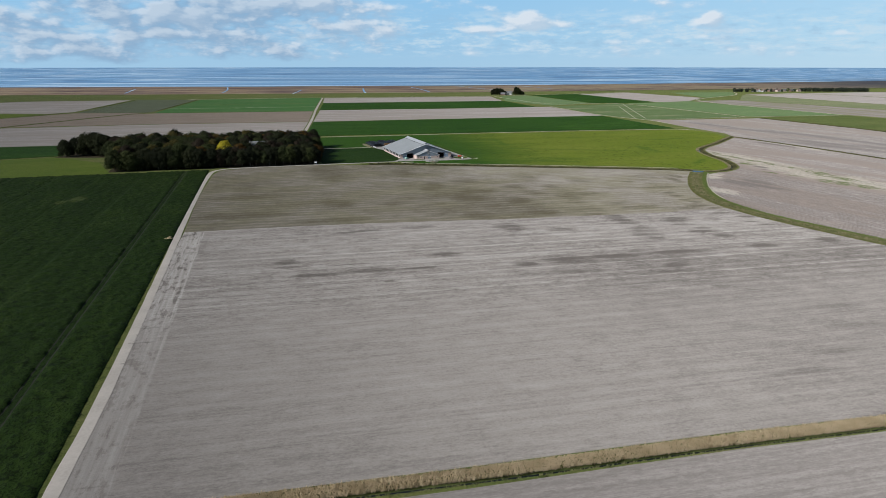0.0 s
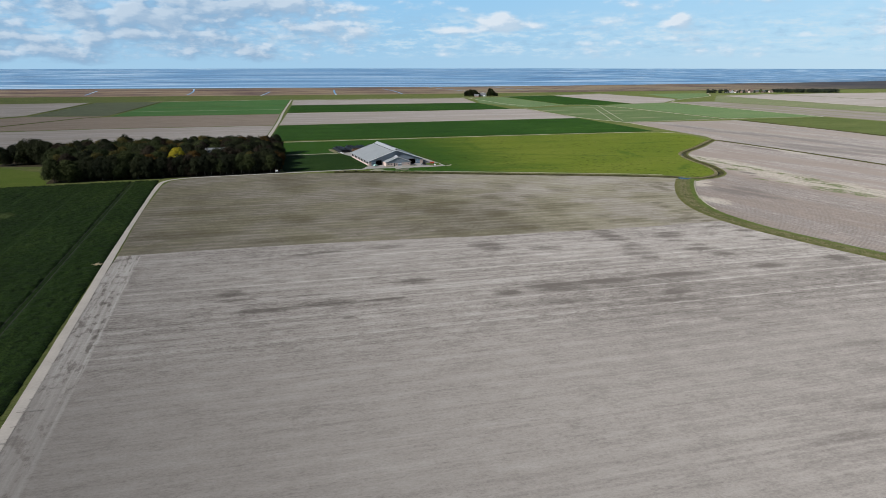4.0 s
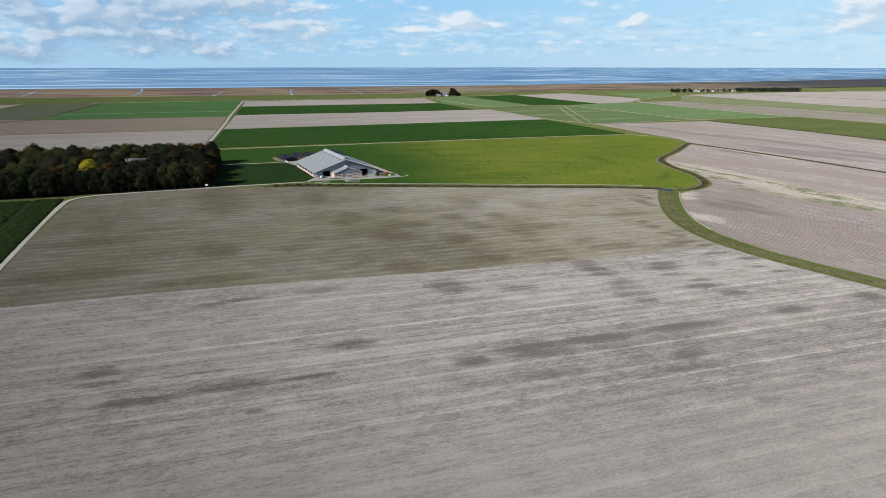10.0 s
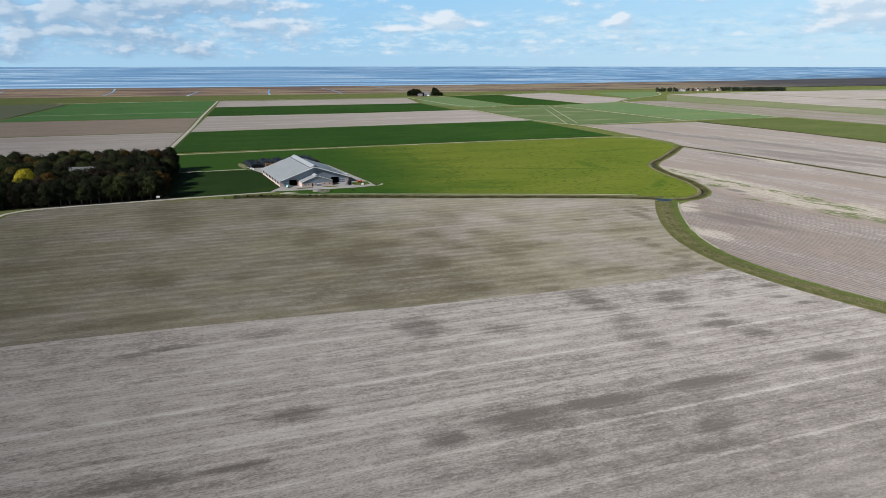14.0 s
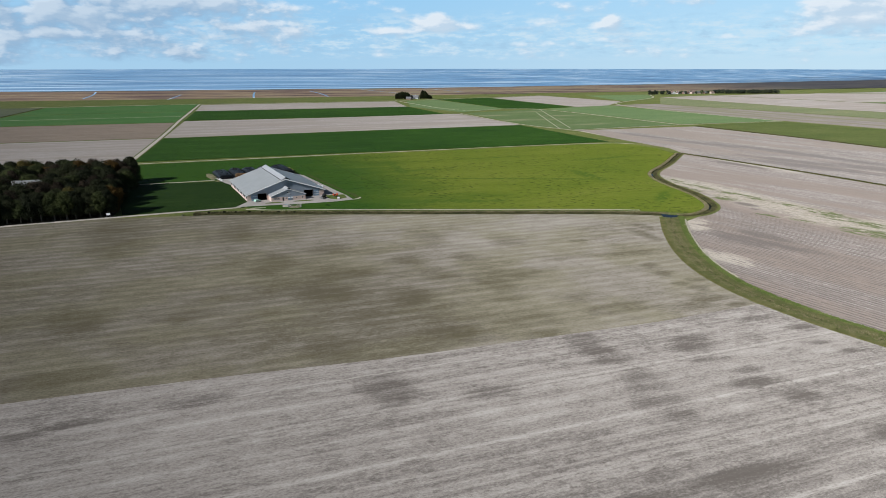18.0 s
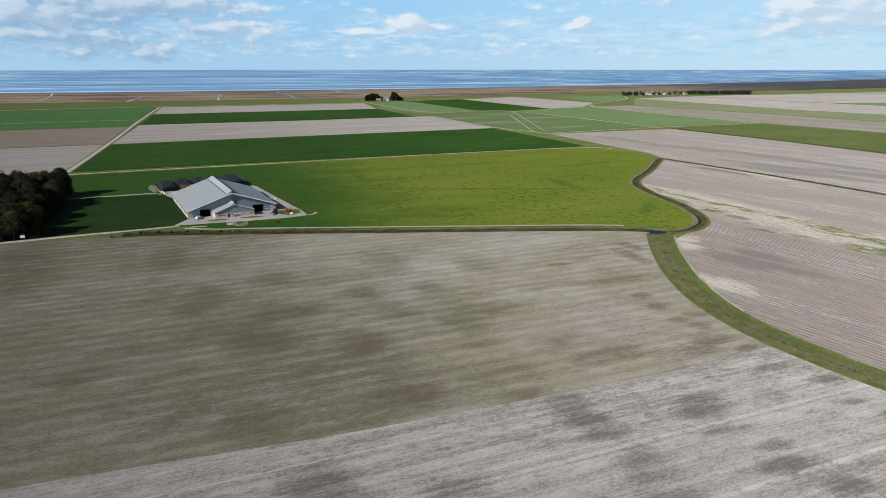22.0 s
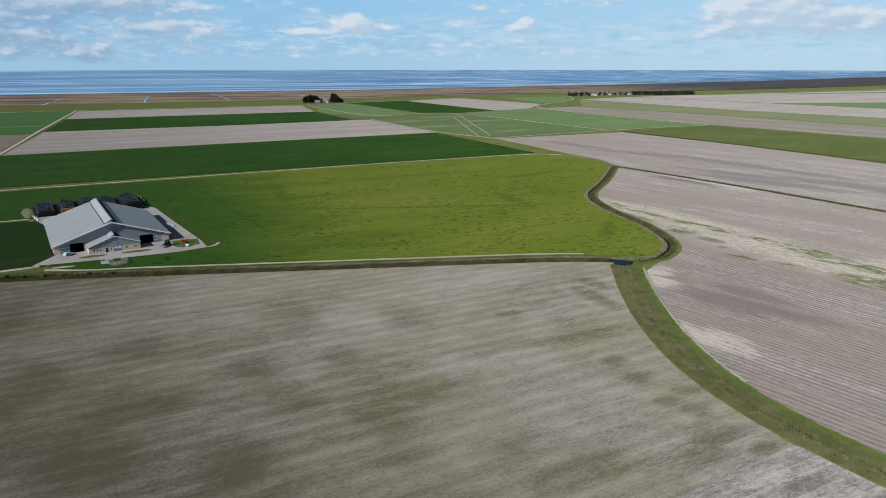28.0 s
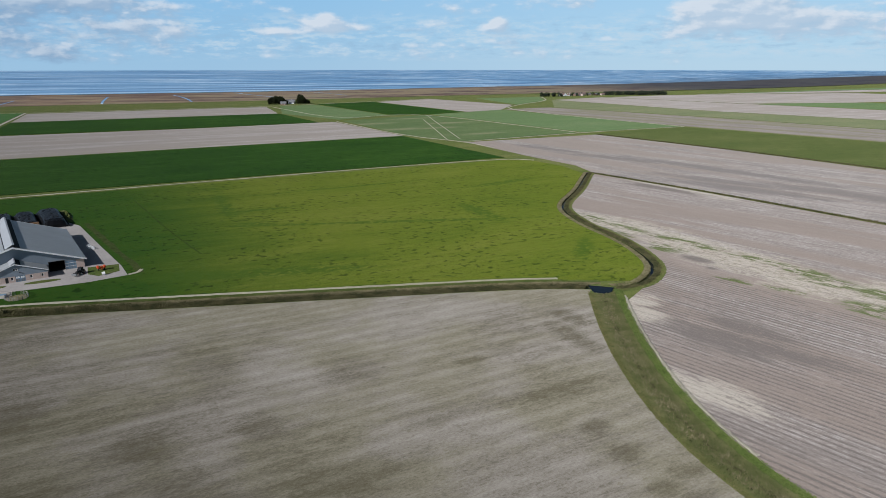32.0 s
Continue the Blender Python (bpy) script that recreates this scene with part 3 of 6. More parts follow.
def marsh_material():
    m, n = mat("salt_marsh")
    p = n.position()
    a = n.noise(p, (0.0035, 0.012, 1), 5, 0.65)
    b = n.noise(p, (0.03, 0.05, 1), 4, 0.6, (5, 5, 0))
    c = n.ramp(n.maths("ADD", n.maths("MULTIPLY", a, 0.7), n.maths("MULTIPLY", b, 0.3)), [(0.40, (0.115, 0.076, 0.074)), (0.46, (0.215, 0.165, 0.128)), (0.53, (0.340, 0.262, 0.170)), (0.61, (0.225, 0.225, 0.145))])
    east = n.add("ShaderNodeSeparateXYZ")
    n.link(p, east.inputs[0])
    # red glasswort and grazed dark turf lie in the west
    red = n.maths("MULTIPLY", n.smooth(n.maths("ADD", east.outputs[0], n.maths("MULTIPLY", a, 900.0)), 850.0, 150.0), n.smooth(b, 0.40, 0.54))
    c = n.mix(n.maths("MULTIPLY", red, 0.55), c, n.mix(n.smooth(a, 0.44, 0.56), (0.100, 0.060, 0.062), (0.225, 0.140, 0.095)))
    c = n.mix(n.maths("MULTIPLY", n.smooth(n.maths("ADD", east.outputs[0], n.maths("MULTIPLY", b, 700.0)), 1350.0, 2050.0), 0.80), c, (0.050, 0.060, 0.082))
    n.surface(c, 0.95, None, spec=0.1)
    return m


def sea_material():
    m, n = mat("tidal_sea")
    p = n.turned(9.0)
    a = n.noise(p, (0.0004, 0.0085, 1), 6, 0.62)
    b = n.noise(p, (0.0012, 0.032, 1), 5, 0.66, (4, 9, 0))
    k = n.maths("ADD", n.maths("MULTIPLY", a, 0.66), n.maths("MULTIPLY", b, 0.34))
    # blue and near-white streaks: the reflected sky is painted as base colour
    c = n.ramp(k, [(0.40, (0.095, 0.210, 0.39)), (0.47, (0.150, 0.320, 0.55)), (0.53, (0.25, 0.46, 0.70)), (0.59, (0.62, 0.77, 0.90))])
    # darker flats of mud lie off the eastern shore
    far = n.add("ShaderNodeSeparateXYZ")
    n.link(n.position(), far.inputs[0])
    mud = n.maths("MULTIPLY", n.smooth(far.outputs[0], 1100.0, 2200.0), n.smooth(n.maths("ADD", far.outputs[1], n.maths("MULTIPLY", a, 900.0)), 3900.0, 3250.0))
    c = n.mix(n.maths("MULTIPLY", mud, 0.55), c, (0.070, 0.095, 0.135))
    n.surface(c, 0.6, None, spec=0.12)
    return m


MARSH, SEA = marsh_material(), sea_material()


def water_material():
    m, n = mat("ditch_water")
    p = n.position()
    n.surface((0.012, 0.020, 0.028), 0.06, n.bump(n.noise(p, (1.5, 1.5, 1), 2), 0.01), spec=0.5)
    return m


WATER = water_material()


def reed_material(name, a, b):
    m, n = mat(name)
    isle = n.add("ShaderNodeNewGeometry").outputs["Random Per Island"]
    broad = n.smooth(n.noise(n.position(), (0.22, 0.22, 1), 6, 0.65), 0.40, 0.60)
    n.surface(n.mix(n.maths("ADD", n.maths("MULTIPLY", isle, 0.4), n.maths("MULTIPLY", broad, 0.6)), a, b), 0.9, None, spec=0.1)
    return m


REED_TAN = reed_material("dry_reed", (0.42, 0.335, 0.205), (0.58, 0.475, 0.315))
REED_GREEN = reed_material("green_reed", (0.116, 0.138, 0.048), (0.205, 0.200, 0.092))
GRASS_FRESH = reed_material("fresh_grass", (0.088, 0.136, 0.032), (0.168, 0.196, 0.066))
GRASS_OLIVE = reed_material("olive_grass_tufts", (0.110, 0.120, 0.040), (0.200, 0.190, 0.085))
REED_STRAW = reed_material("straw_reed", (0.15, 0.14, 0.07), (0.32, 0.28, 0.17))
REED_DARK = reed_material("dark_reed", (0.046, 0.054, 0.022), (0.150, 0.135, 0.068))
LEAF = {
    "dark": foliage("leaf_dark", (0.016, 0.020, 0.013), (0.044, 0.050, 0.024)),
    "green": foliage("leaf_green", (0.024, 0.033, 0.016), (0.066, 0.078, 0.030)),
    "olive": foliage("leaf_olive", (0.060, 0.058, 0.020), (0.115, 0.096, 0.032)),
    # paler and greyer than the near leaves: distance haze put into the colour
    "far": foliage("leaf_far_hazed", (0.040, 0.052, 0.038), (0.066, 0.080, 0.055)),
    "brown": foliage("leaf_brown", (0.024, 0.020, 0.015), (0.060, 0.048, 0.033)),
    "rust": foliage("leaf_rust", (0.070, 0.045, 0.016), (0.130, 0.080, 0.026)),
    "yellow": foliage("leaf_yellow", (0.30, 0.26, 0.02), (0.46, 0.40, 0.04)),
}
BARK = plain("bark", (0.10, 0.085, 0.065), 0.95, 0.3, 2.0)


def roof_material(name, colour, seam=1.05):
    m, n = mat(name)
    p = n.add("ShaderNodeTexCoord").outputs["Object"]
    wave = n.bands(n.vmath("MULTIPLY", p, (0, 0.314 / seam, 0)), "SAW")
    stain_ = n.noise(p, (0.12, 0.2, 0.12), 4, 0.6)
    c = n.ramp(stain_, [(0.3, tuple(v * 0.92 for v in colour)), (0.7, tuple(v * 1.08 for v in colour))])
    c = n.mix(n.maths("MULTIPLY", n.smooth(wave.outputs[0], 0.9, 1.0), 0.25), c, tuple(v * 0.6 for v in colour))
    n.surface(c, 0.42, n.bump(wave.outputs[0], 0.04), 0, 0.6)
    return m


ROOF_GREY = roof_material("fibre_cement_roof", (0.315, 0.335, 0.345))
CLADDING = plain("blue_grey_cladding", (0.235, 0.275, 0.320), 0.6, 0.12, 0.5, stretch=(3, 3, 0.4))
BRICK_PALE = plain("pale_brick", (0.54, 0.43, 0.38), 0.9, 0.14, 1.2)
WHITE_TRIM = plain("white_trim", (0.86, 0.86, 0.86), 0.6, 0.06, 0.8)
DOOR_BLUE = plain("blue_door", (0.20, 0.30, 0.40), 0.5, 0.12, 0.8)
DARK_IN = plain("barn_inside", (0.030, 0.029, 0.028), 0.95, 0.3, 0.4)
DARK_GLASS = plain("window_glass", (0.02, 0.024, 0.03), 0.08, 0.1, 1, spec=0.6)
PLASTIC = plain("black_sheet", (0.006, 0.006, 0.007), 0.42, 0.4, 0.5, spec=0.16, bump=0.08)
TYRE = plain("old_tyre", (0.020, 0.020, 0.021), 0.85, 0.3, 2)
SILAGE = plain("silage_face", (0.19, 0.115, 0.062), 0.95, 0.3, 0.8, bump=0.1)
RUBBLE = plain("rubble", (0.19, 0.175, 0.10), 0.95, 0.5, 0.9, bump=0.2)
DUNG = plain("earth_heap", (0.17, 0.155, 0.085), 0.95, 0.35, 0.5, bump=0.15)
RIDGE_SHEET = plain("ridge_sheet", (0.36, 0.38, 0.40), 0.45, 0.08, 0.5)
RED = plain("red_paint", (0.50, 0.075, 0.025), 0.45, 0.15, 1)
BLACK = plain("black_steel", (0.022, 0.022, 0.024), 0.5, 0.2, 1)
GREY_STEEL = plain("grey_steel", (0.20, 0.21, 0.22), 0.45, 0.2, 1, metal=0.3)
WHITE = plain("white_paint", (0.75, 0.76, 0.76), 0.5, 0.05, 1)
MINT = plain("mint_paint", (0.36, 0.58, 0.50), 0.35, 0.06, 1)
TILE_RED = plain("red_tile", (0.23, 0.165, 0.14), 0.85, 0.2, 0.8)
TILE_GREY = plain("grey_tile", (0.16, 0.165, 0.17), 0.8, 0.2, 0.8)
BRICK_RED = plain("red_brick", (0.22, 0.15, 0.12), 0.9, 0.2, 1)
THATCH = plain("weathered_roof", (0.20, 0.21, 0.215), 0.8, 0.15, 0.5)

# ---- mesh helpers ----
HUB, REACH = (30.0, 115.0), 4780.0


def level(x, y):
    """The ground is flat; towards the far rim it lifts to the line of the true horizon."""
    r = math.hypot(x - HUB[0], y - HUB[1])
    return 52.0 * (max(0.0, r - 2600.0) / (REACH - 2600.0)) ** 2


def mesh_of(name, verts, faces, material, smooth=False):
    me = bpy.data.meshes.new(name)
    me.from_pydata([tuple(v) for v in verts], [], faces)
    me.materials.append(material)
    if smooth:
        me.polygons.foreach_set("use_smooth", [True] * len(me.polygons))
    me.update()
    return me


def part(name, data, material, parent, label=""):
    """Links a bmesh or a mesh as one object under a thing or part."""
    if isinstance(data, bmesh.types.BMesh):
        me = bpy.data.meshes.new(name)
        bmesh.ops.recalc_face_normals(data, faces=data.faces)
        data.to_mesh(me)
        data.free()
        me.materials.append(material)
    else:
        me = data
    ob = new(name, me)
    ob.parent = parent
    if label:
        ob["label"] = label
    return ob


def thing(name, where, label, category, group="", kind=""):
    ob = new(name)
    ob.empty_display_size = 0.5
    ob.matrix_basis = where
    return tagged(ob, label, category, group, kind)


def box(bm, x0, x1, y0, y1, z0, z1, bevel=0.0):
    made = bmesh.ops.create_cube(bm, size=1)["verts"]
    for v in made:
        v.co = Vector(((x0 + x1) / 2 + v.co.x * (x1 - x0), (y0 + y1) / 2 + v.co.y * (y1 - y0), (z0 + z1) / 2 + v.co.z * (z1 - z0)))
    if bevel:
        edges = list({e for v in made for e in v.link_edges})
        bmesh.ops.bevel(bm, geom=edges, offset=bevel, segments=1, affect="EDGES")
    return bm


def boxes(*sizes, bevel=0.0):
    bm = bmesh.new()
    for s in sizes:
        box(bm, *s, bevel=bevel)
    return bm


def prism(outline, axis_from, axis_to, plane="xz"):
    """An outline pushed along the third axis."""
    bm = bmesh.new()
    rings = []
    for d in (axis_from, axis_to):
        ring = []
        for a, b in outline:
            ring.append(bm.verts.new({"xz": (a, d, b), "yz": (d, a, b), "xy": (a, b, d)}[plane]))
        rings.append(ring)
    bm.faces.new(rings[0])
    bm.faces.new(rings[1][::-1])
    k = len(outline)
    for i in range(k):
        bm.faces.new((rings[0][i], rings[1][i], rings[1][(i + 1) % k], rings[0][(i + 1) % k]))
    return bm


def rod(bm, p, q, r0, r1, sides=7):
    p, q = Vector(p), Vector(q)
    turn = (q - p).to_track_quat("Z", "Y")
    rings = []
    for at, r in ((p, r0), (q, r1)):
        rings.append([bm.verts.new(at + turn @ Vector((r * math.cos(math.tau * k / sides), r * math.sin(math.tau * k / sides), 0))) for k in range(sides)])
    for k in range(sides):
        bm.faces.new((rings[0][k], rings[0][(k + 1) % sides], rings[1][(k + 1) % sides], rings[1][k]))
    bm.faces.new(rings[0][::-1])
    bm.faces.new(rings[1])
    return bm


def finer(line, step):
    """A polyline with points no further apart than step, rounded at its corners."""
    pts = [Vector((*p, 0)) for p in line]
    for _ in range(2):
        cut = [pts[0]]
        for a, b in zip(pts, pts[1:]):
            cut += [a.lerp(b, 0.25), a.lerp(b, 0.75)]
        pts = cut + [pts[-1]]
    out = [pts[0]]
    for a, b in zip(pts, pts[1:]):
        k = max(1, int((b - a).length / step))
        out += [a.lerp(b, (i + 1) / k) for i in range(k)]
    return out


def sides_of(pts):
    """The unit vector to the left at each point of a line."""
    out = []
    for i in range(len(pts)):
        d = (pts[min(i + 1, len(pts) - 1)] - pts[max(i - 1, 0)]).normalized()
        out.append(Vector((-d.y, d.x, 0)))
    return out


def ribbon(line, offsets, step=6.0, wobble=0.0, seed=0):
    """Vertices and faces of a strip along a line: offsets are (to the left, height) across it."""
    rnd = random.Random(seed)
    pts = finer(line, step)
    left = sides_of(pts)
    verts, faces, k = [], [], len(offsets)
    for p, s in zip(pts, left):
        for a, z in offsets:
            q = p + s * (a + (rnd.uniform(-wobble, wobble) if wobble else 0))
            verts.append((q.x, q.y, z + level(q.x, q.y)))
    for i in range(len(pts) - 1):
        for j in range(k - 1):
            faces.append((i * k + j, (i + 1) * k + j, (i + 1) * k + j + 1, i * k + j + 1))
    return verts, faces


def inside(x, y, ring):
    hit = False
    for (ax, ay), (bx, by) in zip(ring, ring[1:] + ring[:1]):
        if (ay > y) != (by > y) and x < ax + (y - ay) / (by - ay) * (bx - ax):
            hit = not hit
    return hit


# ---- the ground, with its ditches cut in ----
# line, half width at the brim, depth
DITCHES = {
    "main": ([(190, 466), (175, 430), (164, 394), (160, 368), (161, 347), (165, 331), (171, 313), (183, 290), (204, 254), (233, 210), (268, 165), (310, 122)], 3.9, 1.3),
    "north": ([(-72, 498.5), (-53, 501), (24, 492.5), (98, 484), (168, 476), (190, 468)], 2.8, 1.2),
    "bend": ([(190, 467), (204, 466), (218, 477), (227, 492), (233, 524), (231, 562), (236, 596), (248, 618), (272, 648), (300, 692), (316, 716)], 2.1, 1.2),
    "east": ([(316, 716), (353, 615), (380, 521), (410, 420), (470, 220)], 1.5, 1.1),
    "south": ([(-70, 61), (-30, 69.6), (4, 76.8), (25, 81.6), (64, 91), (103, 99), (190, 120), (320, 149)], 1.2, 1.0),
    "far_east": ([(466, 980), (516, 815), (546, 678), (600, 450)], 1.4, 1.0),
    "west_line": ([(-577, 806), (-522, 1042), (-500, 1080), (-572, 1486)], 1.6, 1.0),
    "west_line_b": ([(-690, 900), (-628, 1067), (-708, 1470)], 1.6, 1.0),
}


def ground():
    from mathutils import geometry
    pts, edges, rings = [], [], []
    for line, half, _ in DITCHES.values():
        mid = finer(line, 8.0)
        left = sides_of(mid)
        ring = [(p + s * half).to_2d() for p, s in zip(mid, left)] + [(p - s * half).to_2d() for p, s in zip(mid[::-1], left[::-1])]
        a = len(pts)
        pts += ring
        edges += [(a + i, a + (i + 1) % len(ring)) for i in range(len(ring))]
        rings.append([(p.x, p.y) for p in ring])
    for r in [700, 1300, 2000] + list(range(2600, 4701, 300)) + [REACH]:
        for k in range(96):
            pts.append(Vector((HUB[0] + r * math.cos(math.tau * k / 96), HUB[1] + r * math.sin(math.tau * k / 96))))
    vs, _, fs, *_ = geometry.delaunay_2d_cdt(pts, edges, [], 0, 1e-4)
    keep = []
    for f in fs:
        c = sum((vs[i] for i in f), Vector((0, 0))) / len(f)
        if not any(inside(c.x, c.y, ring) for ring in rings):
            keep.append(f)
    return mesh_of("ground", [(v.x, v.y, level(v.x, v.y)) for v in vs], keep, VERGE)


tagged(new("ground", ground()), "olive grass verges of flat polder land reaching the sea", "ground", kind="structure")
DITCH_LABEL = {"main": "wide reedy drainage ditch curving between bare fields", "south": "straight ditch with tan dry reeds on one bank"}
for key, (line, half, deep) in DITCHES.items():
    v, f = ribbon(line, [(-half, 0.0), (-half * 0.75, -0.35), (-half * 0.42, -deep), (half * 0.42, -deep), (half * 0.75, -0.35), (half, 0.0)], 8.0)
    ditch = tagged(new("ditch", mesh_of("ditch", v, f, BANK)), DITCH_LABEL.get(key, "narrow field ditch with grassy banks"), "ditch", kind="structure")
    v, f = ribbon(line, [(-half * 0.45, -0.9), (half * 0.45, -0.9)], 8.0)
    tagged(new("water", mesh_of("water", v, f, WATER)), "still dark water in the ditch", "water", kind="structure")


def sheet(name, outline, height, material, label, category="field", kind="structure", skirt=True, z0=-0.02):
    """A plot laid on the ground, with an edge of its own height."""
    top = [(x, y, height + level(x, y)) for x, y in outline]
    k = len(top)
    verts, faces = list(top), [tuple(range(k))]
    if skirt:
        verts += [(x, y, z0) for x, y in outline]
        faces += [(i, i + k, (i + 1) % k + k, (i + 1) % k) for i in range(k)]
    return tagged(new(name, mesh_of(name, verts, faces, material)), label, category, kind=kind)


def tidal_sheets():
    coast = [(-4300, 1750), (-2600, 2080), (-1520, 2230), (-776, 2300), (3, 2440), (450, 2570), (820, 2710), (1400, 2840), (2000, 2930), (3100, 3050), (4400, 2700)]
    dyke = [(-4400, 900), (-2600, 1420), (-1168, 1700), (-604, 1773), (3, 1888), (350, 1990), (700, 2095), (1432, 2225), (2300, 2420), (3300, 2600), (4550, 2300)]
    fine_c, fine_d = finer(coast, 120), finer(dyke, 120)

    def even(line, k):
        at = [i * (len(line) - 1) / (k - 1) for i in range(k)]
        return [line[int(a)].lerp(line[min(int(a) + 1, len(line) - 1)], a - int(a)) for a in at]

    k = 90
    c, d = even(fine_c, k), even(fine_d, k)
    rnd = random.Random(4)
    c = [p + Vector((0, rnd.uniform(-14, 14), 0)) for p in c]
    verts, faces, rows = [], [], 7
    for p, q in zip(c, d):
        for j in range(rows):
            w = q.lerp(p, j / (rows - 1))
            verts.append((w.x, w.y, 0.2 + level(w.x, w.y) + 1.2 * min(1, max(0, (math.hypot(w.x - HUB[0], w.y - HUB[1]) - 2000) / 500))))
    for i in range(k - 1):
        for j in range(rows - 1):
            faces.append((i * rows + j, i * rows + j + 1, (i + 1) * rows + j + 1, (i + 1) * rows + j))
    tagged(new("salt_marsh", mesh_of("salt_marsh", verts, faces, MARSH)), "rust and ochre salt marsh along the tidal flats", "salt marsh", kind="structure")
    verts, faces, rows = [], [], 12
    for p in c:
        out = (p - Vector((*HUB, 0)))
        rim = Vector((*HUB, 0)) + out.normalized() * (REACH - 4)
        for j in range(rows):
            w = p.lerp(rim, j / (rows - 1))
            verts.append((w.x, w.y, 1.9 + level(w.x, w.y)))
    for i in range(k - 1):
        for j in range(rows - 1):
            faces.append((i * rows + j, i * rows + j + 1, (i + 1) * rows + j + 1, (i + 1) * rows + j))
    tagged(new("sea", mesh_of("sea", verts, faces, SEA)), "blue tidal sea with sky reflection in its colour, pale streaks and mudflats", "sea", kind="structure")
    for line, w in [([(-430, 1800), (-450, 1960), (-465, 2060)], 2.2), ([(-240, 1860), (-262, 1990), (-290, 2200)], 2.6), ([(-60, 1905), (-90, 2100), (-140, 2300)], 2.5), ([(150, 2050), (70, 2260), (20, 2420)], 2.8),
                    ([(330, 2150), (270, 2380), (230, 2500)], 2.5), ([(-640, 1850), (-690, 2050), (-760, 2260)], 2.5), ([(-900, 1820), (-1000, 2100)], 2.5)]:
        v, f = ribbon(line, [(-w, 0.0), (w, 0.0)], 40)
        v = [(x, y, 0.32 + level(x, y) + 1.2 * min(1, max(0, (math.hypot(x - HUB[0], y - HUB[1]) - 2000) / 500))) for x, y, _ in v]
        tagged(new("creek", mesh_of("creek", v, f, SEA)), "pale tidal creek winding through the salt marsh", "creek", kind="structure")


tidal_sheets()

# ---- plots ----
def beside(key, off, first=0.0, last=1.0, step=9.0):
    """Points along a ditch at a distance to its left, between two shares of its length."""
    pts = finer(DITCHES[key][0], step)
    left = sides_of(pts)
    a, b = int(first * (len(pts) - 1)), int(last * (len(pts) - 1))
    return [(round((p + q * off).x, 2), round((p + q * off).y, 2)) for p, q in zip(pts[a:b + 1], left[a:b + 1])]


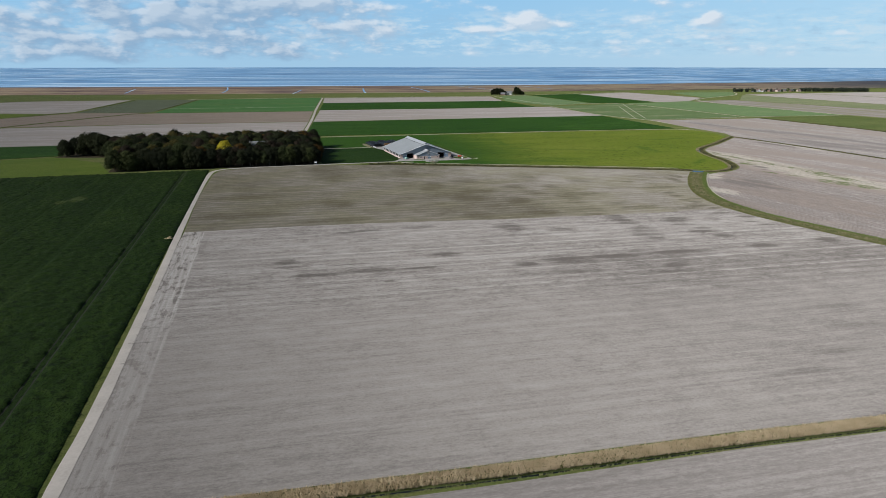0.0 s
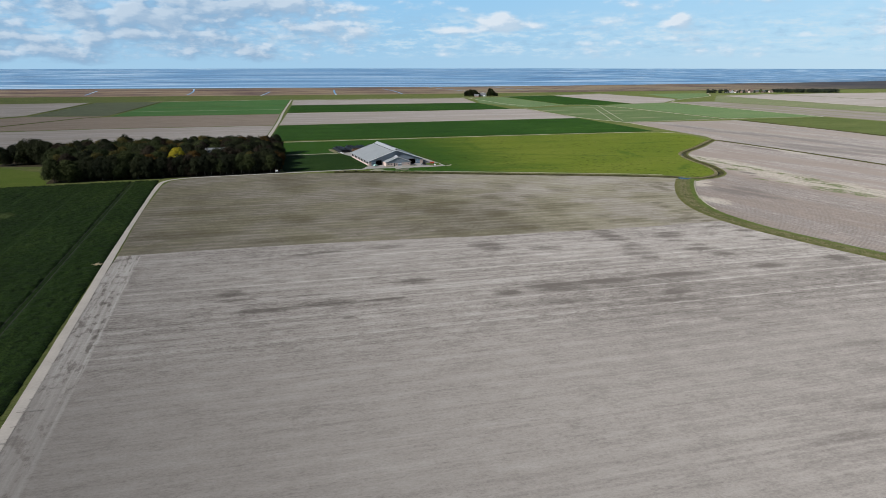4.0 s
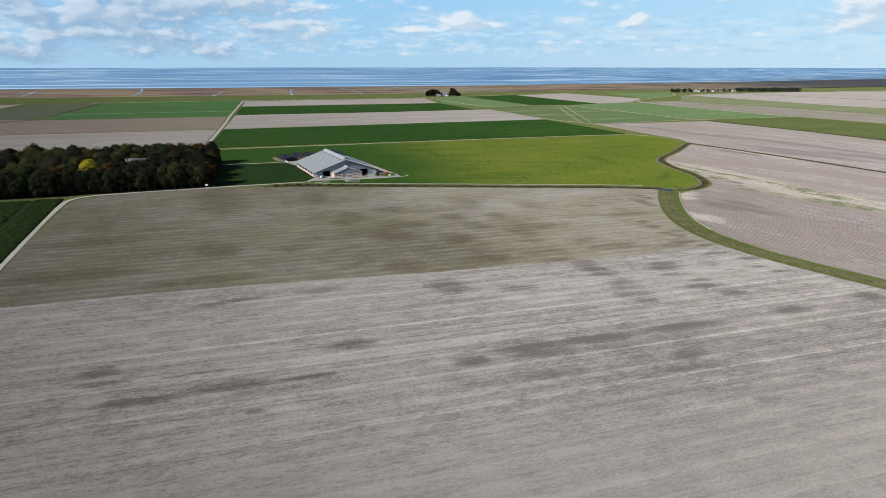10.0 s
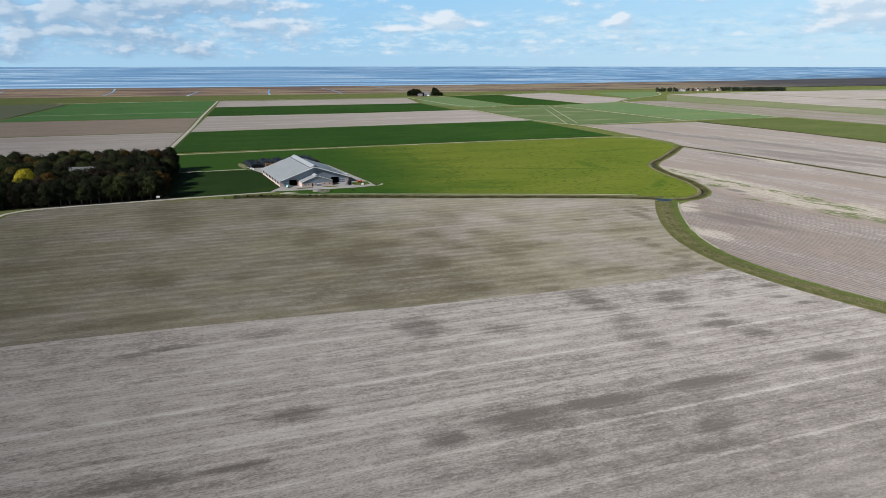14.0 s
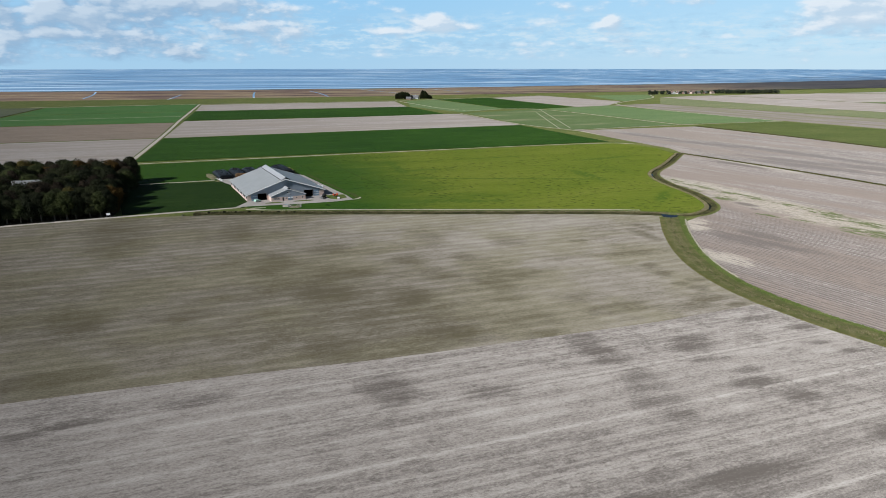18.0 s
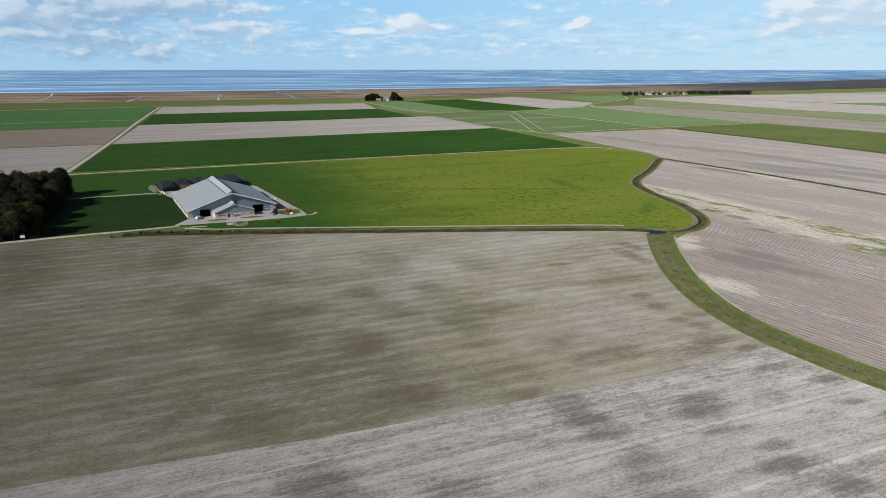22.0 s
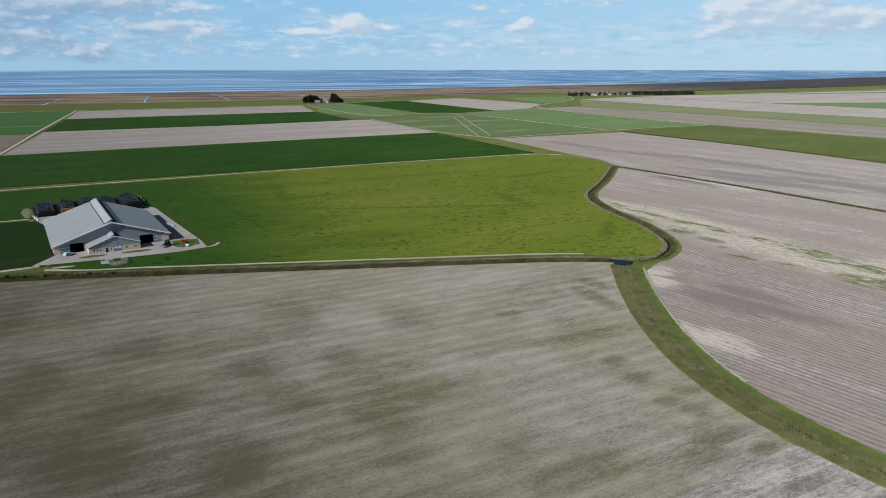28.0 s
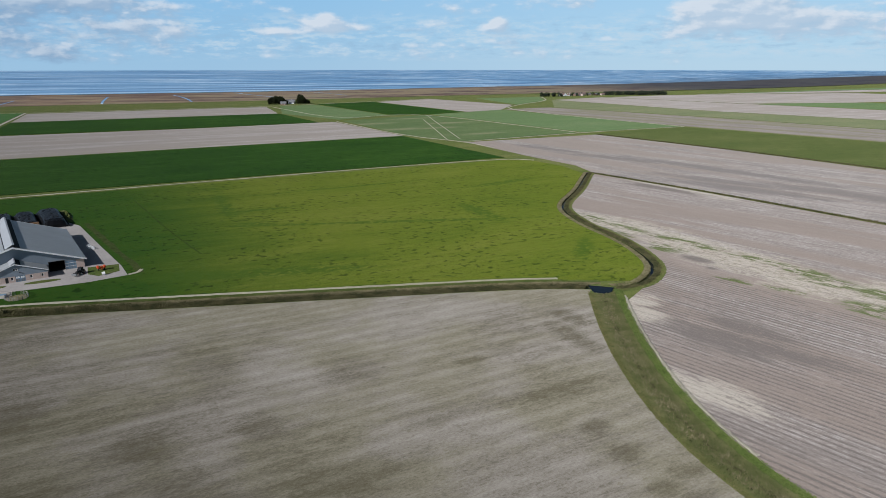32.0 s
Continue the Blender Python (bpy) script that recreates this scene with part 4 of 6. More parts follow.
EDGE = [(157.6, 332.5), (118, 321.5), (84, 314.5), (52, 308), (26, 303.5), (-10, 298.5), (-46, 292.5), (-76, 287), (-104, 280), (-128.8, 273.5)]
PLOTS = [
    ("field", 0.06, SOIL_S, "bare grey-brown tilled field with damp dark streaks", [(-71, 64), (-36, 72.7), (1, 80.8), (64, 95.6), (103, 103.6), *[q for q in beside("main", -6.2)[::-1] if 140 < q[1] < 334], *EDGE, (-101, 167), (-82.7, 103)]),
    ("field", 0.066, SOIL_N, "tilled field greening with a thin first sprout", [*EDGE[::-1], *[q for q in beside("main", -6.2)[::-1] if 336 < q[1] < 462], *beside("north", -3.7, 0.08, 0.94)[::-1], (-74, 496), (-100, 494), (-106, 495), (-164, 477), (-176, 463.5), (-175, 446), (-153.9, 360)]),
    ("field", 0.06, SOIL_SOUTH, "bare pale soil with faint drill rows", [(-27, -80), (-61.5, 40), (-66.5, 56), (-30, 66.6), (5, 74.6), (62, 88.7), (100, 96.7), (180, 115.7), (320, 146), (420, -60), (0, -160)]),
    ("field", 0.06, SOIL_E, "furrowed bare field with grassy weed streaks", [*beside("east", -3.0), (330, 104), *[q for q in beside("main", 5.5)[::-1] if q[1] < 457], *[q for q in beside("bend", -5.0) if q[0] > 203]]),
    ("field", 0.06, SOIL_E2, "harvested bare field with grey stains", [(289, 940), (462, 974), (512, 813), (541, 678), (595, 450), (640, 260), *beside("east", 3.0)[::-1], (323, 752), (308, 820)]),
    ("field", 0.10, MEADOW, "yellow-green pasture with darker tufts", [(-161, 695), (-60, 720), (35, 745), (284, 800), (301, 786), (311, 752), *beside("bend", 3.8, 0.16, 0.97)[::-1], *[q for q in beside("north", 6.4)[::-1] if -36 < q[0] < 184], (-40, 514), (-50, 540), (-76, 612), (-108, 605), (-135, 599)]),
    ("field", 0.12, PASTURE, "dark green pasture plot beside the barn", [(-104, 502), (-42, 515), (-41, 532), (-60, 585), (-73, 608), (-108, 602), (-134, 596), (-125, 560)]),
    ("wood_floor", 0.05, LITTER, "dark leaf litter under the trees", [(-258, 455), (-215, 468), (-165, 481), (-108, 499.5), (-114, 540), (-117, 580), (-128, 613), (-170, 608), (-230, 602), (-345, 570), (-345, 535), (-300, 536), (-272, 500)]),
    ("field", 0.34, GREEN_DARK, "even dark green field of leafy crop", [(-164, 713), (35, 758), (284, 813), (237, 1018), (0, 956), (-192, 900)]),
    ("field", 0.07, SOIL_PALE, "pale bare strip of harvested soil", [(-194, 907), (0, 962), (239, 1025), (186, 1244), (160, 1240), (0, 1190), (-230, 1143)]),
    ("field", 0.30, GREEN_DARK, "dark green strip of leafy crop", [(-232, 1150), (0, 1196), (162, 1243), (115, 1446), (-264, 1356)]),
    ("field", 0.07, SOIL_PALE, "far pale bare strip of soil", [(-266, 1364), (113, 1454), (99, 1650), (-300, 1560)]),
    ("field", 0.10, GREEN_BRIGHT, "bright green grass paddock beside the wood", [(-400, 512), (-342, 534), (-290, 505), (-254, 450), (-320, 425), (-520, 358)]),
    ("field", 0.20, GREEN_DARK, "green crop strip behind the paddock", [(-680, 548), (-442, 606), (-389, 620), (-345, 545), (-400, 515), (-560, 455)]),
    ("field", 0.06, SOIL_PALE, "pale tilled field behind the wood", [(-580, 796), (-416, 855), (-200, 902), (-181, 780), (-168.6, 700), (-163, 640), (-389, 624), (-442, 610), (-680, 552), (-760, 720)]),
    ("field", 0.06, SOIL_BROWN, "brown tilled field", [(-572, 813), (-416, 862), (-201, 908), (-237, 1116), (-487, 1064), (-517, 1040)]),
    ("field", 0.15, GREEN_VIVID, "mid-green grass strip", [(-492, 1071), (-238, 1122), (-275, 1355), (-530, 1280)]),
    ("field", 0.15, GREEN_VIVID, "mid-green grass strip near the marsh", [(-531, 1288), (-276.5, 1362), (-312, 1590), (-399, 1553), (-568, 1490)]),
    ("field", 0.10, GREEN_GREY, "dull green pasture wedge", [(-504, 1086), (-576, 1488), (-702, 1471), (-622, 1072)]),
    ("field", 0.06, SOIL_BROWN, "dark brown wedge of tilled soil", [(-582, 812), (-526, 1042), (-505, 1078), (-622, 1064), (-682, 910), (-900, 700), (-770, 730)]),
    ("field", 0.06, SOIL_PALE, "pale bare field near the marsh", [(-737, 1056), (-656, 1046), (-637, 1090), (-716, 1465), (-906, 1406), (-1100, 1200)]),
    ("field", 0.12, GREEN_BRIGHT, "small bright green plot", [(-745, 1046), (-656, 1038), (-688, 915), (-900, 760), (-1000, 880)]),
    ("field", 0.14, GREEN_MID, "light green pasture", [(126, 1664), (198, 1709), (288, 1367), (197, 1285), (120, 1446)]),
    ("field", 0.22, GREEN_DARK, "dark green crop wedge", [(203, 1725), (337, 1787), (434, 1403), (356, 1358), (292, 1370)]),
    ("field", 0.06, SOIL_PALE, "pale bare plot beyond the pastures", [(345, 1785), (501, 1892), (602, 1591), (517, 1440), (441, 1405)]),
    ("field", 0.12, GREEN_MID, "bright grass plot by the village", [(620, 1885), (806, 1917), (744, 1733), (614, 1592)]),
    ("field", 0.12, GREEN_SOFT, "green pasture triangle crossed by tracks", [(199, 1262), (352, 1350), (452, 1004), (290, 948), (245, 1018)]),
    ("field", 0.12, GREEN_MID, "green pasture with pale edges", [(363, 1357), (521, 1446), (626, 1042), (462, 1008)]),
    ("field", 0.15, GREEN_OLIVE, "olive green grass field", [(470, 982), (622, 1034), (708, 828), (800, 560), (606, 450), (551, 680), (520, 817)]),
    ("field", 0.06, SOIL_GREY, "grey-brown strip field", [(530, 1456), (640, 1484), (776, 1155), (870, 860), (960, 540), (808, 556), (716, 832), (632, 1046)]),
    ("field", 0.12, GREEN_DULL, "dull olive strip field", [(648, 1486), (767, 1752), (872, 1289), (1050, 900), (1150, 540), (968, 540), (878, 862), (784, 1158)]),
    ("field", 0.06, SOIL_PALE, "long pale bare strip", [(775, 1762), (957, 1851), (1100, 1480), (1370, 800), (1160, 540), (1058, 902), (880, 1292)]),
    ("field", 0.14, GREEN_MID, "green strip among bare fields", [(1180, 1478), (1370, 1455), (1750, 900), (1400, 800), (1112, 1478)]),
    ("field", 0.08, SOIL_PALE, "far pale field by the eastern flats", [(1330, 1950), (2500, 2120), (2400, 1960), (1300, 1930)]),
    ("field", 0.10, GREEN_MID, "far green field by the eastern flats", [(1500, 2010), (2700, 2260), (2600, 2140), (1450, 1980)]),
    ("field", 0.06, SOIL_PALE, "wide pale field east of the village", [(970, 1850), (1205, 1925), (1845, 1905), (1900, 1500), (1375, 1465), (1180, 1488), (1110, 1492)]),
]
# drill rows that stand up from the soil: turn in degrees, spacing, height, step along the row
TILLED = {"bare_soil": (13, 2.3, 0.10, 5.0), "sprouting_soil": (13, 2.3, 0.07, 6.0), "furrowed_soil": (-66, 2.1, 0.20, 6.0), "stubble_soil": (13, 2.4, 0.07, 6.0), "harvested_soil": (-70, 4.0, 0.10, 10.0)}


def within(x, y, ring):
    """Which of many points lie inside a ring."""
    hit = np.zeros(x.shape, bool)
    for (ax, ay), (bx, by) in zip(ring, ring[1:] + ring[:1]):
        if ay != by:
            hit ^= ((ay > y) != (by > y)) & (x < ax + (y - ay) / (by - ay) * (bx - ax))
    return hit


def drill_rows(outline, base, turn, row, tall, step, seed):
    a = radians(turn)
    ring = np.array(outline)
    u, v = ring @ (math.cos(a), math.sin(a)), ring @ (-math.sin(a), math.cos(a))
    us = np.arange(u.min(), u.max(), step)
    vs = np.arange(math.floor(v.min() / row) * row, v.max(), row / 4)
    rnd = np.random.default_rng(seed)
    uu, vv = np.meshgrid(us, vs, indexing="ij")
    uu = uu + rnd.uniform(-0.3, 0.3, uu.shape) * step
    x, y = uu * math.cos(a) - vv * math.sin(a), uu * math.sin(a) + vv * math.cos(a)
    ridge = np.repeat(rnd.uniform(0.15, 1.25, len(vs) // 4 + 1), 4)[:len(vs)]
    z = base + 0.012 + tall * ridge[None, :] * (0.5 + 0.5 * np.cos(math.tau * vv / row)) * rnd.uniform(0.45, 1.2, uu.shape)
    ok = within(x, y, outline)
    i = np.arange(uu.size).reshape(uu.shape)
    good = ok[:-1, :-1] & ok[1:, :-1] & ok[1:, 1:] & ok[:-1, 1:]
    faces = np.stack([i[:-1, :-1], i[1:, :-1], i[1:, 1:], i[:-1, 1:]], -1)[good]
    keep, faces = np.unique(faces, return_inverse=True)
    verts = np.stack([x, y, z], -1).reshape(-1, 3)[keep]
    return verts.tolist(), faces.reshape(-1, 4).tolist()


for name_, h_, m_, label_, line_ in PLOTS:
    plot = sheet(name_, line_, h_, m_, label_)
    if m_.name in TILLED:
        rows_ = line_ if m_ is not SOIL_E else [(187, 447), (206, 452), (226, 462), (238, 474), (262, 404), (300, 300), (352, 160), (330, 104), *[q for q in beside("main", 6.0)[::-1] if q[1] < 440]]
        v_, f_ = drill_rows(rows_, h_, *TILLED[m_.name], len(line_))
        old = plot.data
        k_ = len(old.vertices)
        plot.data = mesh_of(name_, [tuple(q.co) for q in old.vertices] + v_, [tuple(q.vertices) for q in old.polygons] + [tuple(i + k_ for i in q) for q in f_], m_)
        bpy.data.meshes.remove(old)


def band(name, line, half, height, material, label, category="track", step=8.0, wobble=0.0, kind="structure", seed=1):
    v, f = ribbon(line, [(-half - 0.05, -0.02), (-half, height), (0, height + 0.02), (half, height), (half + 0.05, -0.02)], step, wobble, seed)
    return tagged(new(name, mesh_of(name, v, f, material)), label, category, kind=kind)


band("lane", [(-30, -80), (-66, 40), (-75, 71), (-82, 101), (-100, 165), (-123.5, 247), (-156, 360), (-178, 445), (-181, 466), (-168, 478.5), (-104, 498), (-72, 507.5), (-44, 516)], 1.5, 0.11, CONCRETE, "pale concrete farm lane edged with dry grass", "lane", 10, 0.12)
band("road", [(-160, 640), (-164, 690), (-172, 742), (-185, 828), (-212, 997), (-235, 1125), (-260, 1281), (-307, 1575)], 1.8, 0.11, CONCRETE, "straight pale concrete road between the plots", "road", 20)
for line_, half_, label_ in [
    ([(-164, 700), (-60, 726), (35, 751), (160, 782), (284, 806), (303, 790)], 1.0, "worn pale track between pasture and crop"),
    ([(-40, 510), (-24, 505), *[q for q in beside("north", 8.6) if -8 < q[0] < 182]], 0.95, "pale trodden path along the ditch"),
    ([(190, 1252), (240, 1024), (290, 944), (300, 880)], 1.4, "dry grass path along the field edge"),
    ([(456, 1004), (360, 1353), (290, 1372), (196, 1290), (110, 1650)], 1.6, "pale track between far pastures"),
    ([(630, 1040), (462, 1004), (288, 946)], 1.5, "pale track along the pasture edge"),
    ([(630, 1040), (525, 1450), (610, 1590), (750, 1735), (810, 1910)], 1.8, "pale track leading to the village"),
    ([(-600, 1500), (-400, 1560), (-308, 1580), (-100, 1630), (100, 1664), (300, 1790), (500, 1900)], 2.0, "pale path at the foot of the marsh"),
    ([(-512, 1176), (-258, 1238)], 1.3, "pale grass track dividing the green strip"),
    ([(-140, 598), (-108, 604), (-78, 612)], 0.8, "pale cattle path in the pasture"),
]:
    band("track", line_, half_, 0.16, TRACK, label_, "track", 9, 0.25)
band("drain", [(-2, 691), (10, 655), (23, 615), (34, 584), (45, 555)], 0.40, 0.14, DRAIN, "thin dark drain line in the pasture", "drain", 4, 0.2)
for line_ in ([(350, 1346), (292, 970)], [(322, 1258), (276, 965)]):
    band("track", line_, 0.55, 0.18, TRACK, "faint wheel track across the pasture", "track", 20)
band("verge", beside("main", 4.6, 0.02, 0.9), 1.1, 0.10, VERGE_BRIGHT, "fresh green grass verge beside the ditch", "verge", 4, 0.12)
band("wheel_track", beside("main", 6.6, 0.05, 0.34), 0.32, 0.28, TRACK, "pale beaten wheel track along the field edge", "track", 3, 0.25)
band("verge", beside("bend", -3.7, 0.1, 0.98), 1.3, 0.09, VERGE, "dry grass verge along the winding ditch", "verge", 3, 0.25)


def crop_field():
    """The leafy crop west of the lane: a canopy of uneven height with wheel tracks left open."""
    a = radians(15.2)
    ahead, side = Vector((-math.sin(a), math.cos(a))), Vector((-math.cos(a), -math.sin(a)))
    start = Vector((-55.5, -10.1))
    rnd = np.random.default_rng(7)
    long_, wide, step = 500, 330, 1.15
    tram = [at + off + e for at in (16.7, 45.5, 74.6, 103.7, 132.8, 161.9, 191.0, 220.1) for off in (-0.95, 0.95) for e in (-0.22, 0.22)]
    vs = sorted([v for v in np.arange(0, wide, step) if all(abs(v - t) > 0.5 for t in tram)] + tram)
    vs = np.array(vs)
    nu, nv = int(long_ / step), len(vs)
    bumpy = rnd.uniform(0, 1, (nu, nv))
    bumpy = 0.8 * bumpy + 0.1 * (np.roll(bumpy, 1, 0) + np.roll(bumpy, -1, 0))
    us = np.arange(nu) * step
    jit = rnd.uniform(-0.35, 0.35, (nu, nv, 2))
    z = 0.22 + 0.70 * bumpy
    worn = np.array([any(abs(v - t) < 1e-6 for t in tram) for v in vs])
    lane_side = worn & (vs < 30)
    z[:, worn] = 0.30
    z[:, lane_side] = 0.24
    z[:, 0] = 0.06
    jit[:, worn, 1] *= 0.3
    jit[:, 0, 1] *= 0.25
    xs = start.x + (us[:, None] + jit[..., 0]) * ahead.x + (vs[None, :] + jit[..., 1]) * side.x
    ys = start.y + (us[:, None] + jit[..., 0]) * ahead.y + (vs[None, :] + jit[..., 1]) * side.y
    # the north edge runs from the lane's bend westwards
    north = 465 + (xs + 190) * 0.30
    ok = ys < north
    verts = np.stack([xs, ys, z], -1).reshape(-1, 3)
    i = np.arange(nu * nv).reshape(nu, nv)
    good = ok[:-1, :-1] & ok[1:, :-1] & ok[1:, 1:] & ok[:-1, 1:]
    faces = np.stack([i[:-1, :-1], i[:-1, 1:], i[1:, 1:], i[1:, :-1]], -1)[good]
    me = bpy.data.meshes.new("crop")
    me.vertices.add(len(verts))
    me.vertices.foreach_set("co", verts.astype(np.float32).ravel())
    me.loops.add(faces.size)
    me.loops.foreach_set("vertex_index", faces.ravel().astype(np.int32))
    me.polygons.add(len(faces))
    me.polygons.foreach_set("loop_start", (np.arange(len(faces)) * 4).astype(np.int32))
    me.update(calc_edges=True)
    me.validate()
    me.materials.append(CROP)
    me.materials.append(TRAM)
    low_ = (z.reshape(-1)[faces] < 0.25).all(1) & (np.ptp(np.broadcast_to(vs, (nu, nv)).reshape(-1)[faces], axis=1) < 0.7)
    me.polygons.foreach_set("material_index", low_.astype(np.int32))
    tagged(new("crop", me), "dark green leafy root crop with paired wheel tracks", "crop", kind="stuff")


crop_field()


def reeds(line, inner, outer, count, tall, material, label, seed, lean=0.45, width=0.11, clear=None):
    """Reed tufts, three blades each, scattered in a strip between two distances left of a line."""
    rnd = np.random.default_rng(seed)
    pts = finer(line, 2.0)
    left = np.array(sides_of(pts))
    mid = np.array(pts)
    k = rnd.integers(0, len(pts) - 1, count)
    d = rnd.uniform(inner, outer, count)
    base = mid[k] + (mid[k + 1] - mid[k]) * rnd.random(count)[:, None] + left[k] * d[:, None]
    if clear:
        keep = np.hypot(base[:, 0] - clear[0], base[:, 1] - clear[1]) > clear[2]
        base, d = base[keep], d[keep]
    swell = np.array([noise.noise((x * 0.11, y * 0.11, 0)) for x, y, _ in base[::4]])
    swell = np.repeat(swell, 4)[:len(base)]
    h = tall * rnd.uniform(0.55, 1.1, len(base)) * (0.85 + 0.9 * swell)
    base, d, h = np.repeat(base, 3, 0), np.repeat(d, 3), np.repeat(h, 3)
    m = len(base)
    drop = np.where(np.abs(d) < 2, -0.3, 0.0)
    turn = rnd.uniform(0, math.tau, m)
    w = np.stack([np.cos(turn), np.sin(turn), np.zeros(m)], 1) * width
    o = base + np.stack([rnd.uniform(-0.3, 0.3, m), rnd.uniform(-0.3, 0.3, m), drop], 1)
    tip = o + np.stack([rnd.uniform(-lean, lean, m) * h, rnd.uniform(-lean, lean, m) * h, h - drop], 1)
    bend = o + (tip - o) * 0.6 + w * 0.3
    verts = np.stack([o - w, o + w, bend + w, tip, bend - w], 1).reshape(-1, 3).astype(np.float32)
    me = bpy.data.meshes.new("reeds")
    me.vertices.add(len(verts))
    me.vertices.foreach_set("co", verts.ravel())
    me.loops.add(len(verts))
    me.loops.foreach_set("vertex_index", np.arange(len(verts), dtype=np.int32))
    me.polygons.add(m)
    me.polygons.foreach_set("loop_start", np.arange(m, dtype=np.int32) * 5)
    me.update(calc_edges=True)
    me.materials.append(material)
    tagged(new("reeds", me), label, "reeds", kind="stuff")


reeds(DITCHES["south"][0], 0.5, 3.9, 42000, 0.60, REED_TAN, "tan dry reeds along the ditch bank", 3, 0.7, 0.05)
reeds(DITCHES["south"][0], -1.9, -0.9, 2200, 0.22, GRASS_OLIVE, "low green weeds along the ditch edge", 4)
reeds(DITCHES["main"][0], -4.6, 3.2, 70000, 0.42, REED_GREEN, "green and straw reeds filling the wide ditch", 5, 1.1, 0.075, clear=(188, 466, 5.5))
reeds(DITCHES["main"][0], -6.3, -4.2, 13000, 0.25, GRASS_OLIVE, "olive grass along the brim of the ditch", 35, 0.9, 0.10, clear=(188, 466, 5.5))
reeds(DITCHES["main"][0], 2.4, 6.2, 26000, 0.22, GRASS_FRESH, "fresh short grass on the ditch verge", 45, 0.9, 0.10, clear=(188, 466, 5.5))
reeds(DITCHES["main"][0], -1.6, -0.6, 3000, 0.45, REED_DARK, "dark wet weeds along the ditch channel", 15, clear=(188, 466, 5.5))
reeds(DITCHES["main"][0], -3.6, 1.0, 2600, 0.8, REED_STRAW, "straw-coloured dead reeds in the ditch", 25, 0.7, 0.09, clear=(188, 466, 5.5))
reeds([(-66, 499.3), *DITCHES["north"][0][1:]], -3.2, 2.4, 34000, 0.46, REED_DARK, "dark weedy reeds filling the ditch by the barn", 6, 0.7, 0.08, clear=(188, 466, 5.5))
reeds([(-66, 499.3), *DITCHES["north"][0][1:]], 1.4, 4.4, 18000, 0.42, REED_STRAW, "straw-coloured grass along the ditch brim", 26, 0.6, 0.10, clear=(188, 466, 5.5))
reeds([(-66, 499.3), *DITCHES["north"][0][1:]], 5.2, 7.2, 12000, 0.3, GRASS_FRESH, "fresh short grass between path and reeds", 46, 0.8, 0.10, clear=(188, 466, 7))
reeds([(-66, 499.5), (-53, 501), (-10, 496.5), (26, 492.5)], -2.4, 2.6, 3000, 0.8, REED_DARK, "taller dark scrubby reeds by the farm lane", 16)
reeds(DITCHES["bend"][0], -2.8, -0.5, 9000, 0.6, REED_DARK, "dark reeds on the bank of the winding ditch", 7, clear=(188, 466, 7))
reeds(DITCHES["bend"][0], -4.4, -2.4, 9000, 0.25, GRASS_OLIVE, "olive grass along the winding ditch", 17, 0.9, 0.10, clear=(188, 466, 7))
reeds(DITCHES["bend"][0], 1.3, 3.4, 8000, 0.35, REED_STRAW, "pale dry grass on the meadow side of the ditch", 27, 0.7, 0.09, clear=(188, 466, 7))
reeds(DITCHES["far_east"][0], -3.0, 3.0, 9000, 0.8, REED_DARK, "dark weeds in the far narrow ditch", 9)
reeds(DITCHES["east"][0], -2.2, 2.2, 7000, 0.7, REED_DARK, "dark weeds in the narrow ditch", 8)

# the open pool where the ditches meet
pool = sheet("water", [(186.0, 471.0), (194.0, 466.0), (190.0, 461.0), (185.0, 459.0), (184.0, 462.0)], 0.05, WATER, "open pool where two ditches meet", "water", skirt=True)

# ---- trees ----
def crown_mesh(name, seed, radius, tall, base, material, clumps=34, leaves=46, leaf=0.62):
    """Foliage: clumps of small leaf sprays round an uneven crown."""
    rnd = random.Random(seed)
    verts, faces = [], []
    for c in range(clumps):
        a, h = rnd.uniform(0, math.tau), rnd.random()
        wide = radius * (0.55 + 0.5 * math.sin(math.pi * min(1, 0.18 + 0.78 * h))) * rnd.uniform(0.45, 0.98)
        if h > 0.86:
            wide *= 0.5
        centre = Vector((wide * math.cos(a), wide * math.sin(a), base + (tall - base) * (0.08 + 0.86 * h)))
        size = radius * rnd.uniform(0.22, 0.46)
        for _ in range(leaves):
            d = Vector((rnd.gauss(0, 1), rnd.gauss(0, 1), rnd.gauss(0.25, 1))).normalized()
            p = centre + d * size * rnd.uniform(0.72, 1.05)
            n = (d + Vector((rnd.uniform(-0.7, 0.7), rnd.uniform(-0.7, 0.7), rnd.uniform(-0.5, 0.7)))).normalized()
            u = n.orthogonal().normalized()
            w = n.cross(u)
            s = leaf * rnd.uniform(0.6, 1.3)
            t = rnd.uniform(0, math.tau)
            u, w = u * math.cos(t) + w * math.sin(t), w * math.cos(t) - u * math.sin(t)
            k = len(verts)
            verts += [tuple(p + u * s), tuple(p + w * s * 0.7), tuple(p - u * s), tuple(p - w * s * 0.7 + n * 0.15 * s)]
            faces.append((k, k + 1, k + 2, k + 3))
    return mesh_of(name, verts, faces, material)


